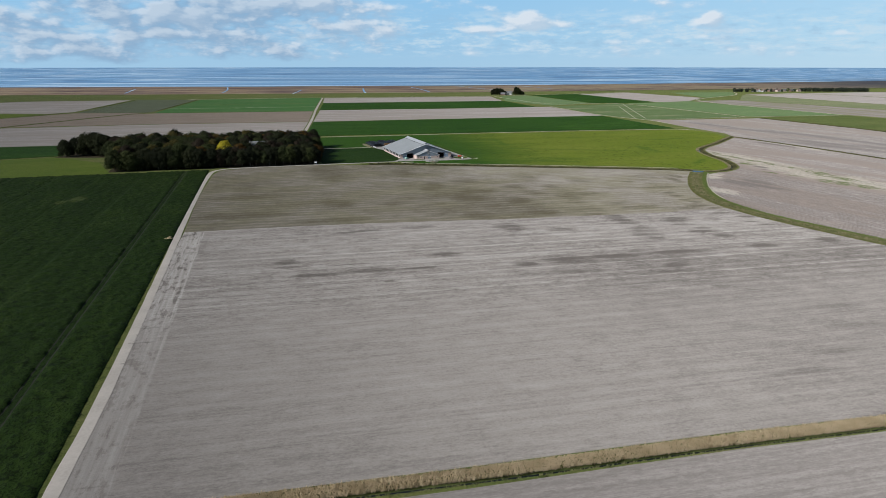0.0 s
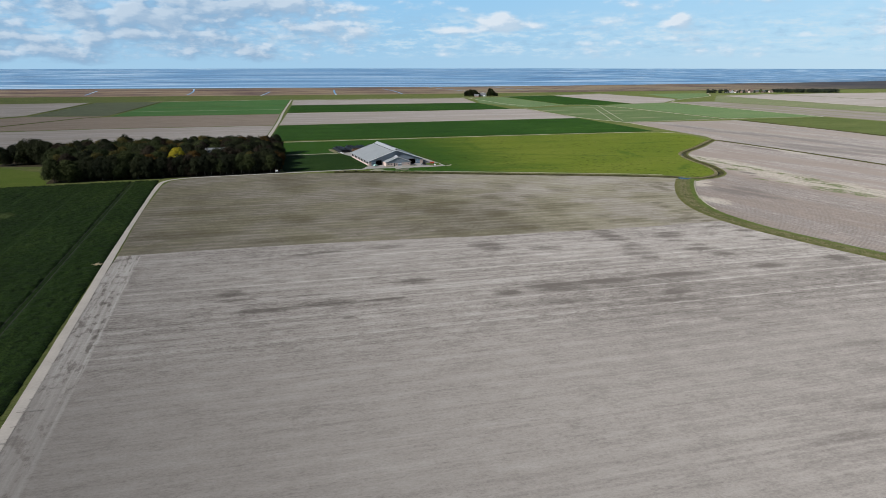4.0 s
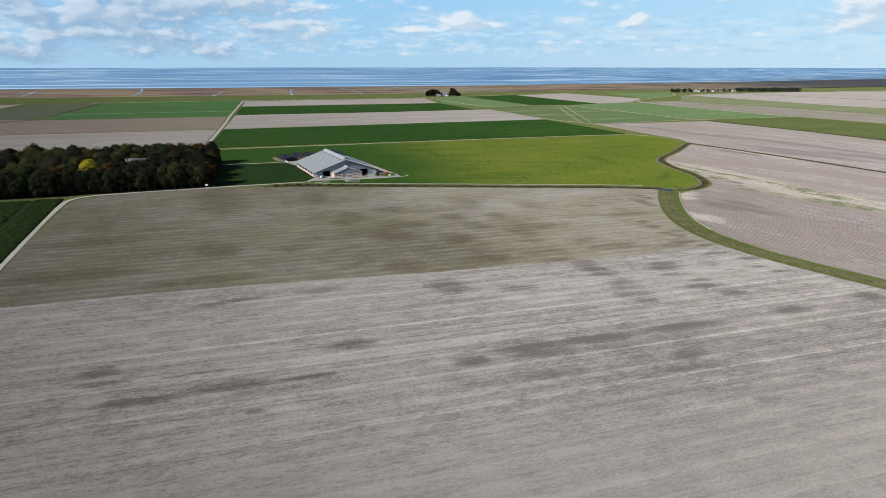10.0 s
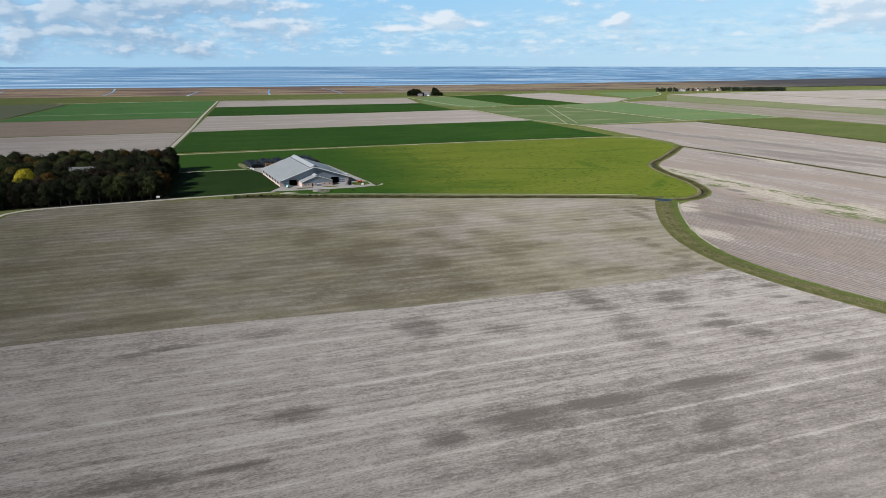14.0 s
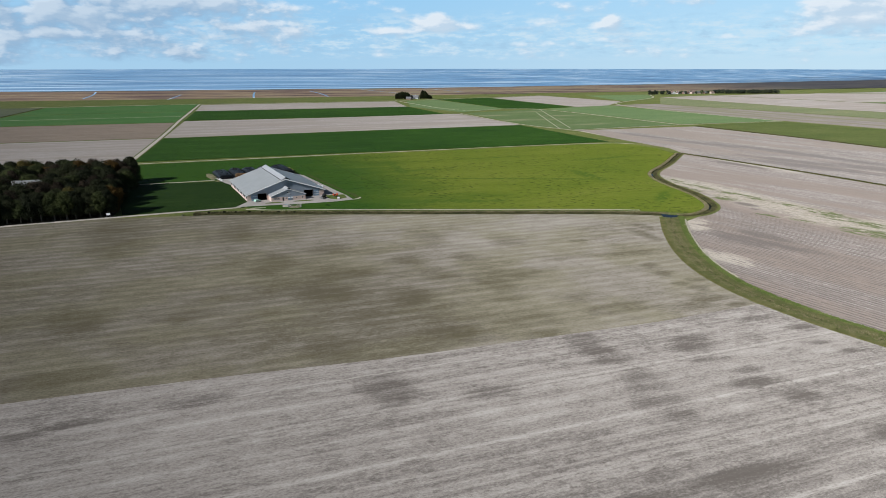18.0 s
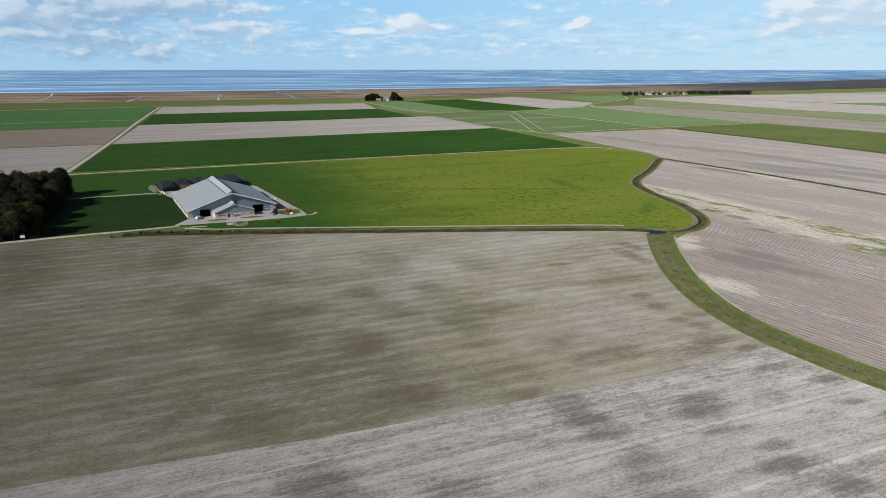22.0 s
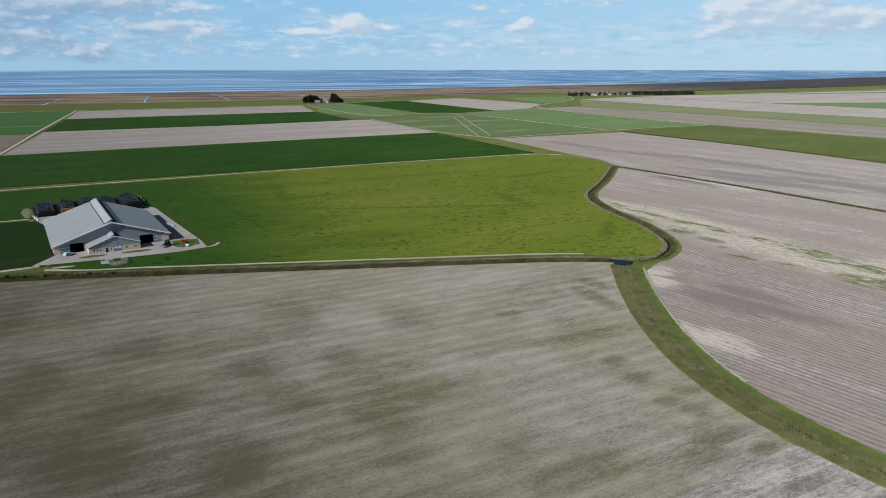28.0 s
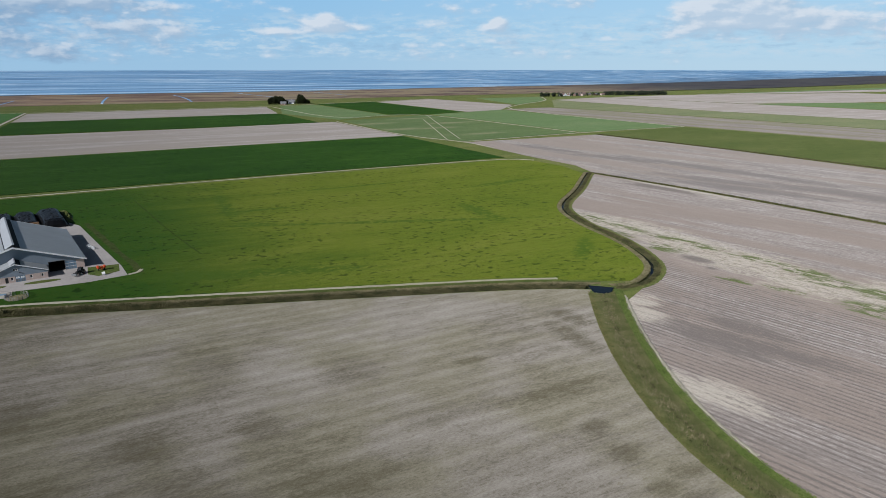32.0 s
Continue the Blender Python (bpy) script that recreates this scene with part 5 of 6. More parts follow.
def trunk_bm(seed, tall, base, r):
    rnd = random.Random(seed)
    bm = bmesh.new()
    lean = Vector((rnd.uniform(-0.4, 0.4), rnd.uniform(-0.4, 0.4), 0))
    top = Vector((0, 0, tall * 0.8)) + lean
    mid = Vector((0, 0, base + 1)) + lean * 0.4
    rod(bm, (0, 0, -0.1), mid, r * 1.25, r * 0.8)
    rod(bm, mid, top, r * 0.8, r * 0.2)
    for k in range(7):
        h = rnd.uniform(base * 0.8, tall * 0.65)
        a = rnd.uniform(0, math.tau)
        out = rnd.uniform(1.8, 3.6)
        o = mid.lerp(top, max(0, (h - base) / (tall * 0.8 - base)))
        rod(bm, o, o + Vector((out * math.cos(a), out * math.sin(a), rnd.uniform(1, 3))), r * 0.4, r * 0.1, 5)
    return bm


def tree(seed, tall, radius, leaf_kind, label, base=None, leaf=0.34, clumps=90):
    base = tall * 0.08 if base is None else base
    ob = thing("tree", pose(0, 0, 0), label, "tree")
    part("trunk", trunk_bm(seed, tall, base, 0.028 * tall), BARK, ob)
    part("crown", crown_mesh("crown", seed + 50, radius, tall, base, LEAF[leaf_kind], clumps, 150, leaf), None, ob)
    return ob


KINDS = [
    ("dark", 16.6, 6.9, "tall dark green broadleaf tree in the farm wood"),
    ("dark", 15.8, 6.4, "dark green broadleaf tree in the farm wood"),
    ("green", 16.2, 6.6, "green broadleaf tree in the farm wood"),
    ("green", 14.6, 6.4, "smaller green broadleaf tree at the wood's edge"),
    ("olive", 16.0, 6.5, "olive green tree turning in autumn"),
    ("rust", 15.4, 6.2, "rust-brown autumn tree in the farm wood"),
    ("dark", 17.0, 7.3, "broad dark tree in the farm wood"),
    ("dark", 13.6, 4.9, "dark round-crowned lane tree on a bare trunk"),
    ("green", 13.2, 4.7, "green round-crowned lane tree on a bare trunk"),
    ("brown", 16.4, 6.4, "brown-leaved autumn tree in the farm wood"),
    ("brown", 15.2, 5.6, "thin brown autumn tree in the farm wood"),
]
protos = [tree(10 + k, h, r, kind, label, 3.6 if k in (7, 8) else None) for k, (kind, h, r, label) in enumerate(KINDS)]
used = set()


def plant(k, x, y, scale=1.0, group="trees of the farm wood"):
    turn = random.uniform(0, 360)
    m = pose(x, y, 0.0, 0, 0, turn)
    if k in used:
        ob = copy_thing(protos[k], m)
    else:
        used.add(k)
        ob = protos[k]
        ob.matrix_basis = m
    ob.scale = (scale * random.uniform(0.92, 1.08), scale * random.uniform(0.92, 1.08), scale * random.uniform(0.92, 1.08))
    ob["group"] = group
    return ob


random.seed(21)
WOOD = [(-256, 457), (-215, 470.5), (-165, 484), (-111, 503.5), (-118, 540), (-124, 580), (-133, 612), (-170, 606), (-230, 600), (-290, 575), (-300, 545), (-275, 500)]
spots = []
# a planted row along the lane, then the wood behind it
AVENUE = []
for k in range(12):
    f = k / 11
    AVENUE.append((-164 + 54 * f + random.uniform(-0.9, 0.9), 483.5 + 18.0 * f + random.uniform(-0.3, 0.4)))
spots += [(x, y + 6.5, 0.9) for x, y in AVENUE]
for k in range(13):
    f = k / 12
    spots.append((-254 + 86 * f + random.uniform(-2, 2), 460 + 25 * f + random.uniform(-1, 2), 0.95))
tries = 0
while len(spots) < 222 and tries < 12000:
    tries += 1
    x, y = random.uniform(-300, -104), random.uniform(456, 612)
    if not inside(x, y, WOOD):
        continue
    if abs(x + 165) < 12 and -8.5 < y - 536 < 8.5:
        continue
    if any((x - a) ** 2 + (y - b) ** 2 < 6.9 ** 2 for a, b, _ in spots):
        continue
    # lower trees stand before the farmhouse roof
    s = 0.80 if x > -130 else 0.70 if (-173 < x < -157 and 495 < y < 529) or (-193 < x < -174 and y < 500) else random.uniform(0.93, 1.07)
    spots.append((x, y, s))
for x, y, s in spots:
    near = x < -182
    k = random.choices((0, 1, 2, 3, 4, 5, 6, 9, 10), weights=(3, 3, 7, 6, 4, 1.6, 2, 1.5, 1) if near else (5, 4, 3, 2, 1.2, 1.2, 4, 6, 5))[0]
    plant(k, x, y, s)
for x, y in AVENUE:
    plant(random.choice((7, 7, 8)), x, y, random.uniform(0.92, 1.06), "trees along the lane")
for x, y, s in [(-175, 524, 0.90), (-171, 522, 0.80), (-160, 522.5, 0.80), (-156, 524, 0.90)]:
    plant(random.choice((0, 1, 2)), x, y, s)
for x, y, s in [(-338, 541, 0.9), (-331, 546, 1.0), (-323, 548, 1.2), (-317, 553, 1.3), (-310, 548, 1.15), (-304, 546, 0.9), (-327, 556, 0.9), (-312, 560, 1.0), (-300, 556, 0.95), (-294, 550, 0.95)]:
    plant(random.choice((0, 1, 6)), x, y, s, "trees west of the wood")
yellow = tree(71, 18.2, 6.2, "yellow", "bright yellow autumn tree in the wood")
yellow.matrix_basis = pose(-184, 502, 0)
tagged(yellow, group="trees of the farm wood")

# low scrub under the wood's edge
def bush(seed, size, leaf_kind, label):
    ob = thing("bush", pose(0, 0, 0), label, "bush")
    bm = bmesh.new()
    for k in range(4):
        a = k * 1.7
        rod(bm, (0, 0, -0.05), (0.4 * size * math.cos(a), 0.4 * size * math.sin(a), 0.8 * size), 0.05, 0.02, 5)
    part("stems", bm, BARK, ob)
    part("foliage", crown_mesh("foliage", seed, size, 1.7 * size, 0.15, LEAF[leaf_kind], 10, 30, 0.3), None, ob)
    return ob


scrub = bush(5, 1.6, "dark", "dark green scrub on the ditch bank")
scrub.matrix_basis = pose(-58, 500.2, 0)
scrub.scale = (0.55, 0.55, 0.5)
scrub["group"] = "scrub along the ditch"
for x, y, s in [(-50, 500.8, 0.6), (-44, 500.0, 0.5), (-37, 499.6, 0.6), (-30, 498.6, 0.5), (-21, 498.0, 0.55), (-12, 496.6, 0.5)]:
    b = copy_thing(scrub, pose(x, y, 0, 0, 0, x * 7))
    b.scale = (s * 1.3, s, s * 0.8)


# ---- the cattle barn ----
BARN = pose(-43.4, 530.8, 0, 0, 0, 19.6)
BW, BL, EAVE, RIDGE = 48.2, 59.5, 3.95, 12.1
SLOPE = (RIDGE - EAVE) / (BW / 2)


def slab(bm, corners, thick):
    """A flat plate: its corners above, its thickness below."""
    top = [bm.verts.new(c) for c in corners]
    low = [bm.verts.new((c[0], c[1], c[2] - thick)) for c in corners]
    bm.faces.new(top)
    bm.faces.new(low[::-1])
    k = len(corners)
    for i in range(k):
        bm.faces.new((top[i], low[i], low[(i + 1) % k], top[(i + 1) % k]))
    return bm


def window_part(parent, x0, x1, y, z0, z1, frame_mat=WHITE_TRIM, out=-1):
    """A framed window in a wall whose face looks along out * y."""
    f = 0.09
    w = part("window", boxes((x0, x1, y - 0.05, y + 0.05, z0, z0 + f), (x0, x1, y - 0.05, y + 0.05, z1 - f, z1), (x0, x0 + f, y - 0.05, y + 0.05, z0 + f, z1 - f), (x1 - f, x1, y - 0.05, y + 0.05, z0 + f, z1 - f)), frame_mat, parent)
    part("pane", boxes((x0 + f, x1 - f, y - 0.01, y + 0.01, z0 + f, z1 - f)), DARK_GLASS, w)
    return w


def barn():
    ob = thing("barn", BARN, "large grey-roofed cattle barn with blue-grey gable and pale brick base", "barn")
    mid = BW / 2
    for x_out, name in ((0.0, "w"), (BW, "e")):
        x_in = mid
        part("roof", slab(bmesh.new(), [(x_out, 0, EAVE), (x_in, 0, RIDGE), (x_in, BL, RIDGE), (x_out, BL, EAVE)], 0.16), ROOF_GREY, ob, "grey corrugated fibre cement roof")
    # ridge: a raised light sheet with an open slot beside it
    ridge = part("ridge_vent", prism([(mid - 2.4, RIDGE - 2.4 * SLOPE + 0.25), (mid + 0.2, RIDGE + 1.0), (mid + 0.8, RIDGE + 0.85), (mid + 0.8, RIDGE + 0.70), (mid + 0.2, RIDGE + 0.85), (mid - 2.4, RIDGE - 2.4 * SLOPE + 0.10)], 0.5, BL - 0.5), RIDGE_SHEET, ob, "pale translucent ridge sheet")
    part("vent_slot", prism([(mid + 0.5, RIDGE - 0.5 * SLOPE + 0.34), (mid + 2.5, RIDGE - 2.5 * SLOPE + 0.34), (mid + 2.5, RIDGE - 2.5 * SLOPE + 0.01), (mid + 0.5, RIDGE - 0.5 * SLOPE + 0.01)], 0.6, BL - 0.6), DARK_IN, ob, "dark open ventilation slot")
    part("vent_flashing", prism([(mid - 2.75, RIDGE - 2.75 * SLOPE + 0.14), (mid - 2.42, RIDGE - 2.42 * SLOPE + 0.14), (mid - 2.42, RIDGE - 2.42 * SLOPE + 0.02), (mid - 2.75, RIDGE - 2.75 * SLOPE + 0.02)], 0.6, BL - 0.6), BLACK, ridge)
    for y in (-0.14, BL + 0.02):
        for a, b in ((-0.1, mid), (mid, BW + 0.1)):
            za, zb = (EAVE if a < mid else RIDGE), (RIDGE if a < mid else EAVE)
            part("verge_board", prism([(a, za + 0.05), (b, zb + 0.05), (b, zb - 0.55), (a, za - 0.55)], y - 0.04, y + 0.12), WHITE_TRIM, ob, "white verge board")
    # front wall: brick ends, doors, two drive-through openings
    y0, y1 = 1.0, 1.3
    low = 4.15
    part("gable", prism([(0.75, 3.55), (7.0, 3.55), (7.0, low), (12.3, low), (12.3, 3.0), (35.0, 3.0), (35.0, low), (40.6, low), (40.6, 3.55), (BW - 0.75, 3.55), (BW - 0.75, EAVE + 0.75 * SLOPE - 0.18), (mid, RIDGE - 0.18), (0.75, EAVE + 0.75 * SLOPE - 0.18)], y0, y1), CLADDING, ob, "blue-grey profiled gable cladding")
    for x0, x1 in ((0.75, 3.2), (12.3, 14.2), (33.4, 35.0), (44.6, BW - 0.75)):
        part("brick_wall", boxes((x0, x1, y0 - 0.05, y1, 0, 3.55 if x0 < 5 or x0 > 40 else 3.0)), BRICK_PALE, ob, "pale pink brick wall")
    part("brick_wall", boxes((14.2, 33.4, y0, y1, 0, 3.0)), BRICK_PALE, ob)
    for x0, x1 in ((3.2, 7.0), (40.6, 44.6)):
        d = part("sliding_door", boxes((x0, x1, y0 + 0.02, y1 - 0.05, 0, 3.55)), DOOR_BLUE, ob, "blue-grey boarded sliding door")
        for k in range(1, 5):
            x = x0 + (x1 - x0) * k / 5
            part("batten", boxes((x - 0.05, x + 0.05, y0 - 0.03, y0 + 0.02, 0.1, 3.4)), GREY_STEEL, d)
        for z in (1.3, 2.6):
            part("rail", boxes((x0, x1, y0 - 0.05, y0 + 0.02, z, z + 0.12)), WHITE_TRIM, d)
    for x0, x1 in ((7.0, 12.3), (35.0, 40.6)):
        part("door_frame", boxes((x0 - 0.12, x0, y0 - 0.1, y1, 0, low), (x1, x1 + 0.12, y0 - 0.1, y1, 0, low), (x0, x1, y0 - 0.1, y1, low - 0.02, low + 0.14)), GREY_STEEL, ob)
    # long sides: low wall, posts, netted opening
    for x0, x1, net in ((0.75, 1.0, 0.98), (BW - 1.0, BW - 0.75, BW - 0.98)):
        part("side_wall", boxes((x0, x1, 1.3, BL - 1.3, 0, 1.3)), BRICK_PALE, ob, "low pale side wall")
        part("eave_beam", boxes((x0, x1, 1.3, BL - 1.3, 3.3, 3.9)), GREY_STEEL, ob)
        part("wind_net", boxes((net - 0.02, net + 0.02, 1.3, BL - 1.3, 1.3, 3.3)), DARK_IN, ob, "dark wind-break netting")
        for k in range(12):
            y = 1.3 + (BL - 2.6) * k / 11
            part("post", boxes((x0 - 0.04, x1 + 0.04, y - 0.17, y + 0.17, 1.3, 3.3)), WHITE_TRIM if x0 < 5 else GREY_STEEL, ob)
        g = x0 - 0.75 if x0 < 5 else x1 + 0.60
        part("gutter", boxes((g - 0.02, g + 0.17, 0, BL, EAVE - 0.30, EAVE - 0.16)), GREY_STEEL, ob)
    part("back_wall", prism([(0.75, 0), (BW - 0.75, 0), (BW - 0.75, EAVE), (mid, RIDGE - 0.25), (0.75, EAVE)], BL - 1.3, BL - 1.0), CLADDING, ob)
    part("floor", boxes((1.0, BW - 1.0, 1.3, BL - 1.3, 0.14, 0.2)), DARK_IN, ob, "dark concrete barn floor")
    for k in range(8):
        y = 6 + 6.8 * k
        for x in (13, 35):
            part("column", boxes((x - 0.15, x + 0.15, y - 0.15, y + 0.15, 0.2, EAVE + 13 * SLOPE - 0.4)), GREY_STEEL, ob)
    # front annex with its own gable
    a0, a1, ay, ae, ar = 13.4, 33.9, -6.3, 3.35, 7.15
    am = (a0 + a1) / 2
    s2 = (ar - ae) / (am - a0 + 0.4)
    ax = part("annex", prism([(a0, 2.45), (a1, 2.45), (a1, ae + 0.1), (am, ar - 0.2), (a0, ae + 0.1)], ay, ay + 0.25), CLADDING, ob, "annex gable in blue-grey cladding")
    part("annex_side", boxes((a0, a0 + 0.25, ay + 0.25, 1.0, 0, ae), (a1 - 0.25, a1, ay + 0.25, 1.0, 0, ae)), BRICK_PALE, ob, "white and pink brick side wall")
    for x_out, x_in in ((a0 - 0.4, am), (a1 + 0.4, am)):
        part("annex_roof", slab(bmesh.new(), [(x_out, ay - 0.35, ae), (x_in, ay - 0.35, ar), (x_in, 1.02, ar), (x_out, 1.02, ae)], 0.14), ROOF_GREY, ob, "grey corrugated annex roof")
        part("annex_verge", prism([(x_out, ae + 0.05), (x_in, ar + 0.05), (x_in, ar - 0.28), (x_out, ae - 0.28)], ay - 0.47, ay - 0.352), WHITE_TRIM, ob, "white verge board")
    part("annex_ridge", prism([(am - 1.7, ar - 1.7 * s2 + 0.18), (am, ar + 0.7), (am + 0.4, ar + 0.6), (am + 0.4, ar + 0.48), (am - 1.7, ar - 1.7 * s2 + 0.06)], ay - 0.2, 0.9), RIDGE_SHEET, ob, "pale ridge sheet")
    part("annex_slot", prism([(am + 0.35, ar - 0.35 * s2 + 0.30), (am + 2.0, ar - 2.0 * s2 + 0.30), (am + 2.0, ar - 2.0 * s2 + 0.01), (am + 0.35, ar - 0.35 * s2 + 0.01)], ay + 0.2, 0.8), DARK_IN, ob, "dark ventilation slot")
    # brick base of the annex, with gaps for windows and doors
    holes = [(a0 + 1.7, a0 + 2.6, 0.95, 2.05), (a0 + 2.9, a0 + 3.8, 0.95, 2.05), (a0 + 4.1, a0 + 5.0, 0.95, 2.05), (a0 + 6.6, a0 + 7.6, 0.0, 2.2), (a0 + 8.4, a0 + 9.2, 0.95, 2.05), (a0 + 9.9, a0 + 13.1, 0.0, 2.45), (a0 + 14.6, a0 + 15.4, 0.95, 2.05), (a0 + 18.3, a0 + 19.1, 0.95, 2.05)]
    x = a0
    for h0, h1, z0, z1 in holes:
        part("brick_pier", boxes((x, h0, ay, ay + 0.25, 0, 2.45)), BRICK_PALE, ob)
        if z0 > 0:
            part("brick_apron", boxes((h0, h1, ay, ay + 0.25, 0, z0)), BRICK_PALE, ob)
            window_part(ob, h0, h1, ay + 0.1, z0, z1)
        if z1 < 2.45:
            part("lintel", boxes((h0, h1, ay, ay + 0.25, z1, 2.45)), BRICK_PALE, ob)
        x = h1
    part("brick_pier", boxes((x, a1, ay, ay + 0.25, 0, 2.45)), BRICK_PALE, ob)
    door = part("door", boxes((a0 + 6.6, a0 + 7.6, ay + 0.08, ay + 0.14, 0, 2.2)), BLACK, ob, "dark entrance door")
    part("handle", boxes((a0 + 7.4, a0 + 7.5, ay + 0.03, ay + 0.08, 1.0, 1.15)), GREY_STEEL, door)
    for k in range(2):
        d0 = a0 + 9.9 + 1.6 * k
        d = part("barn_door", boxes((d0 + 0.03, d0 + 1.57, ay + 0.06, ay + 0.14, 0, 2.45)), DOOR_BLUE, ob, "blue double door with panes")
        for q in range(2):
            part("door_pane", boxes((d0 + 0.2 + 0.62 * q, d0 + 0.7 + 0.62 * q, ay + 0.03, ay + 0.06, 1.5, 2.2)), WHITE_TRIM, d)
            part("door_panel", boxes((d0 + 0.2 + 0.62 * q, d0 + 0.7 + 0.62 * q, ay + 0.03, ay + 0.06, 0.3, 1.2)), GREY_STEEL, d)
    for k in (-0.75, 0.05):
        window_part(ob, am + k, am + k + 0.7, ay - 0.02, 4.5, 5.4)
    part("floodlight", boxes((a0 + 11.3, a0 + 11.7, ay - 0.25, ay, 3.6, 3.85)), BLACK, ob)
    return ob


barn()
# concrete round the barn
sheet("yard", [(-47, 516.5), (-13, 521.5), (7, 525.5), (19.5, 531), (15, 545), (2, 577), (-18, 627), (-28, 640), (-80, 621), (-72, 605), (-61, 587), (-42.5, 532)], 0.13, YARD, "pale worn concrete farmyard", "yard")
sheet("lawn", [(2.2, 546), (13.5, 548), (15.5, 537.5), (9, 532.5), (4.5, 536)], 0.17, VERGE_BRIGHT, "small lawn beside the yard", "lawn")


def oval(cx, cy, a, b, turn, k=18):
    return [(cx + a * math.cos(t) * math.cos(turn) - b * math.sin(t) * math.sin(turn), cy + a * math.cos(t) * math.sin(turn) + b * math.sin(t) * math.cos(turn)) for t in (math.tau * i / k for i in range(k))]


sheet("lawn", oval(-26.5, 526.5, 5.5, 1.7, 0.25), 0.17, VERGE, "narrow grass bed before the annex", "lawn")
sheet("lawn", oval(-10.0, 530.8, 6.2, 1.8, 0.25), 0.17, VERGE_BRIGHT, "narrow grass bed before the annex", "lawn")
sheet("yard_path", [(-20, 521), (-17.5, 521.4), (-15.5, 515), (-18, 515)], 0.15, CONCRETE, "short concrete path to the round pen", "path")
sheet("gravel_patch", oval(-34, 512.5, 4.5, 1.1, 0.1), 0.14, TRACK, "pale gravel patch beside the lane", "gravel")
band("verge", [(24, 533), (19, 547), (8, 573), (-2, 597), (-12, 622), (-16, 632)], 1.3, 0.125, WORN, "worn brownish grass beside the yard drive", "verge", 4, 0.5)
band("track", [(19.5, 531.5), (23, 534), (23.5, 538)], 0.8, 0.17, TRACK, "pale wheel track off the yard corner", "track", 2)


def round_pen():
    ob = thing("round_pen", pose(-13.5, 513.0, 0), "round pen of pale steel hurdles with an earthy floor", "pen")
    for k in range(16):
        if k == 4:
            continue
        a0, a1 = math.tau * k / 16, math.tau * (k + 1) / 16
        p, q = (3.6 * math.cos(a0), 3.6 * math.sin(a0)), (3.6 * math.cos(a1), 3.6 * math.sin(a1))
        b = bmesh.new()
        for z in (0.35, 0.7, 1.05, 1.4):
            rod(b, (*p, z), (*q, z), 0.035, 0.035, 6)
        hurdle = part("hurdle", b, CONCRETE, ob, "pale galvanised tube hurdle")
        b = bmesh.new()
        rod(b, (*p, 0.0), (*p, 1.6), 0.09, 0.09, 8)
        part("post", b, GREY_STEEL, hurdle)
    part("floor", prism([(3.45 * math.cos(math.tau * k / 24), 3.45 * math.sin(math.tau * k / 24)) for k in range(24)], 0.1, 0.16, "xy"), DUNG, ob, "earthy floor of the pen")
    part("side_pen", boxes((-6.9, -6.7, 0.4, 4.4, 0, 1.2), (-6.7, -3.4, 4.2, 4.4, 0, 1.2), (-6.7, -3.9, 0.4, 0.6, 0, 1.2)), CONCRETE, ob, "concrete side bay")
    part("tank", boxes((-6.4, -3.9, 1.0, 3.8, 0.1, 0.9), bevel=0.15), DOOR_BLUE, ob, "blue-grey low tank")
    return ob


round_pen()


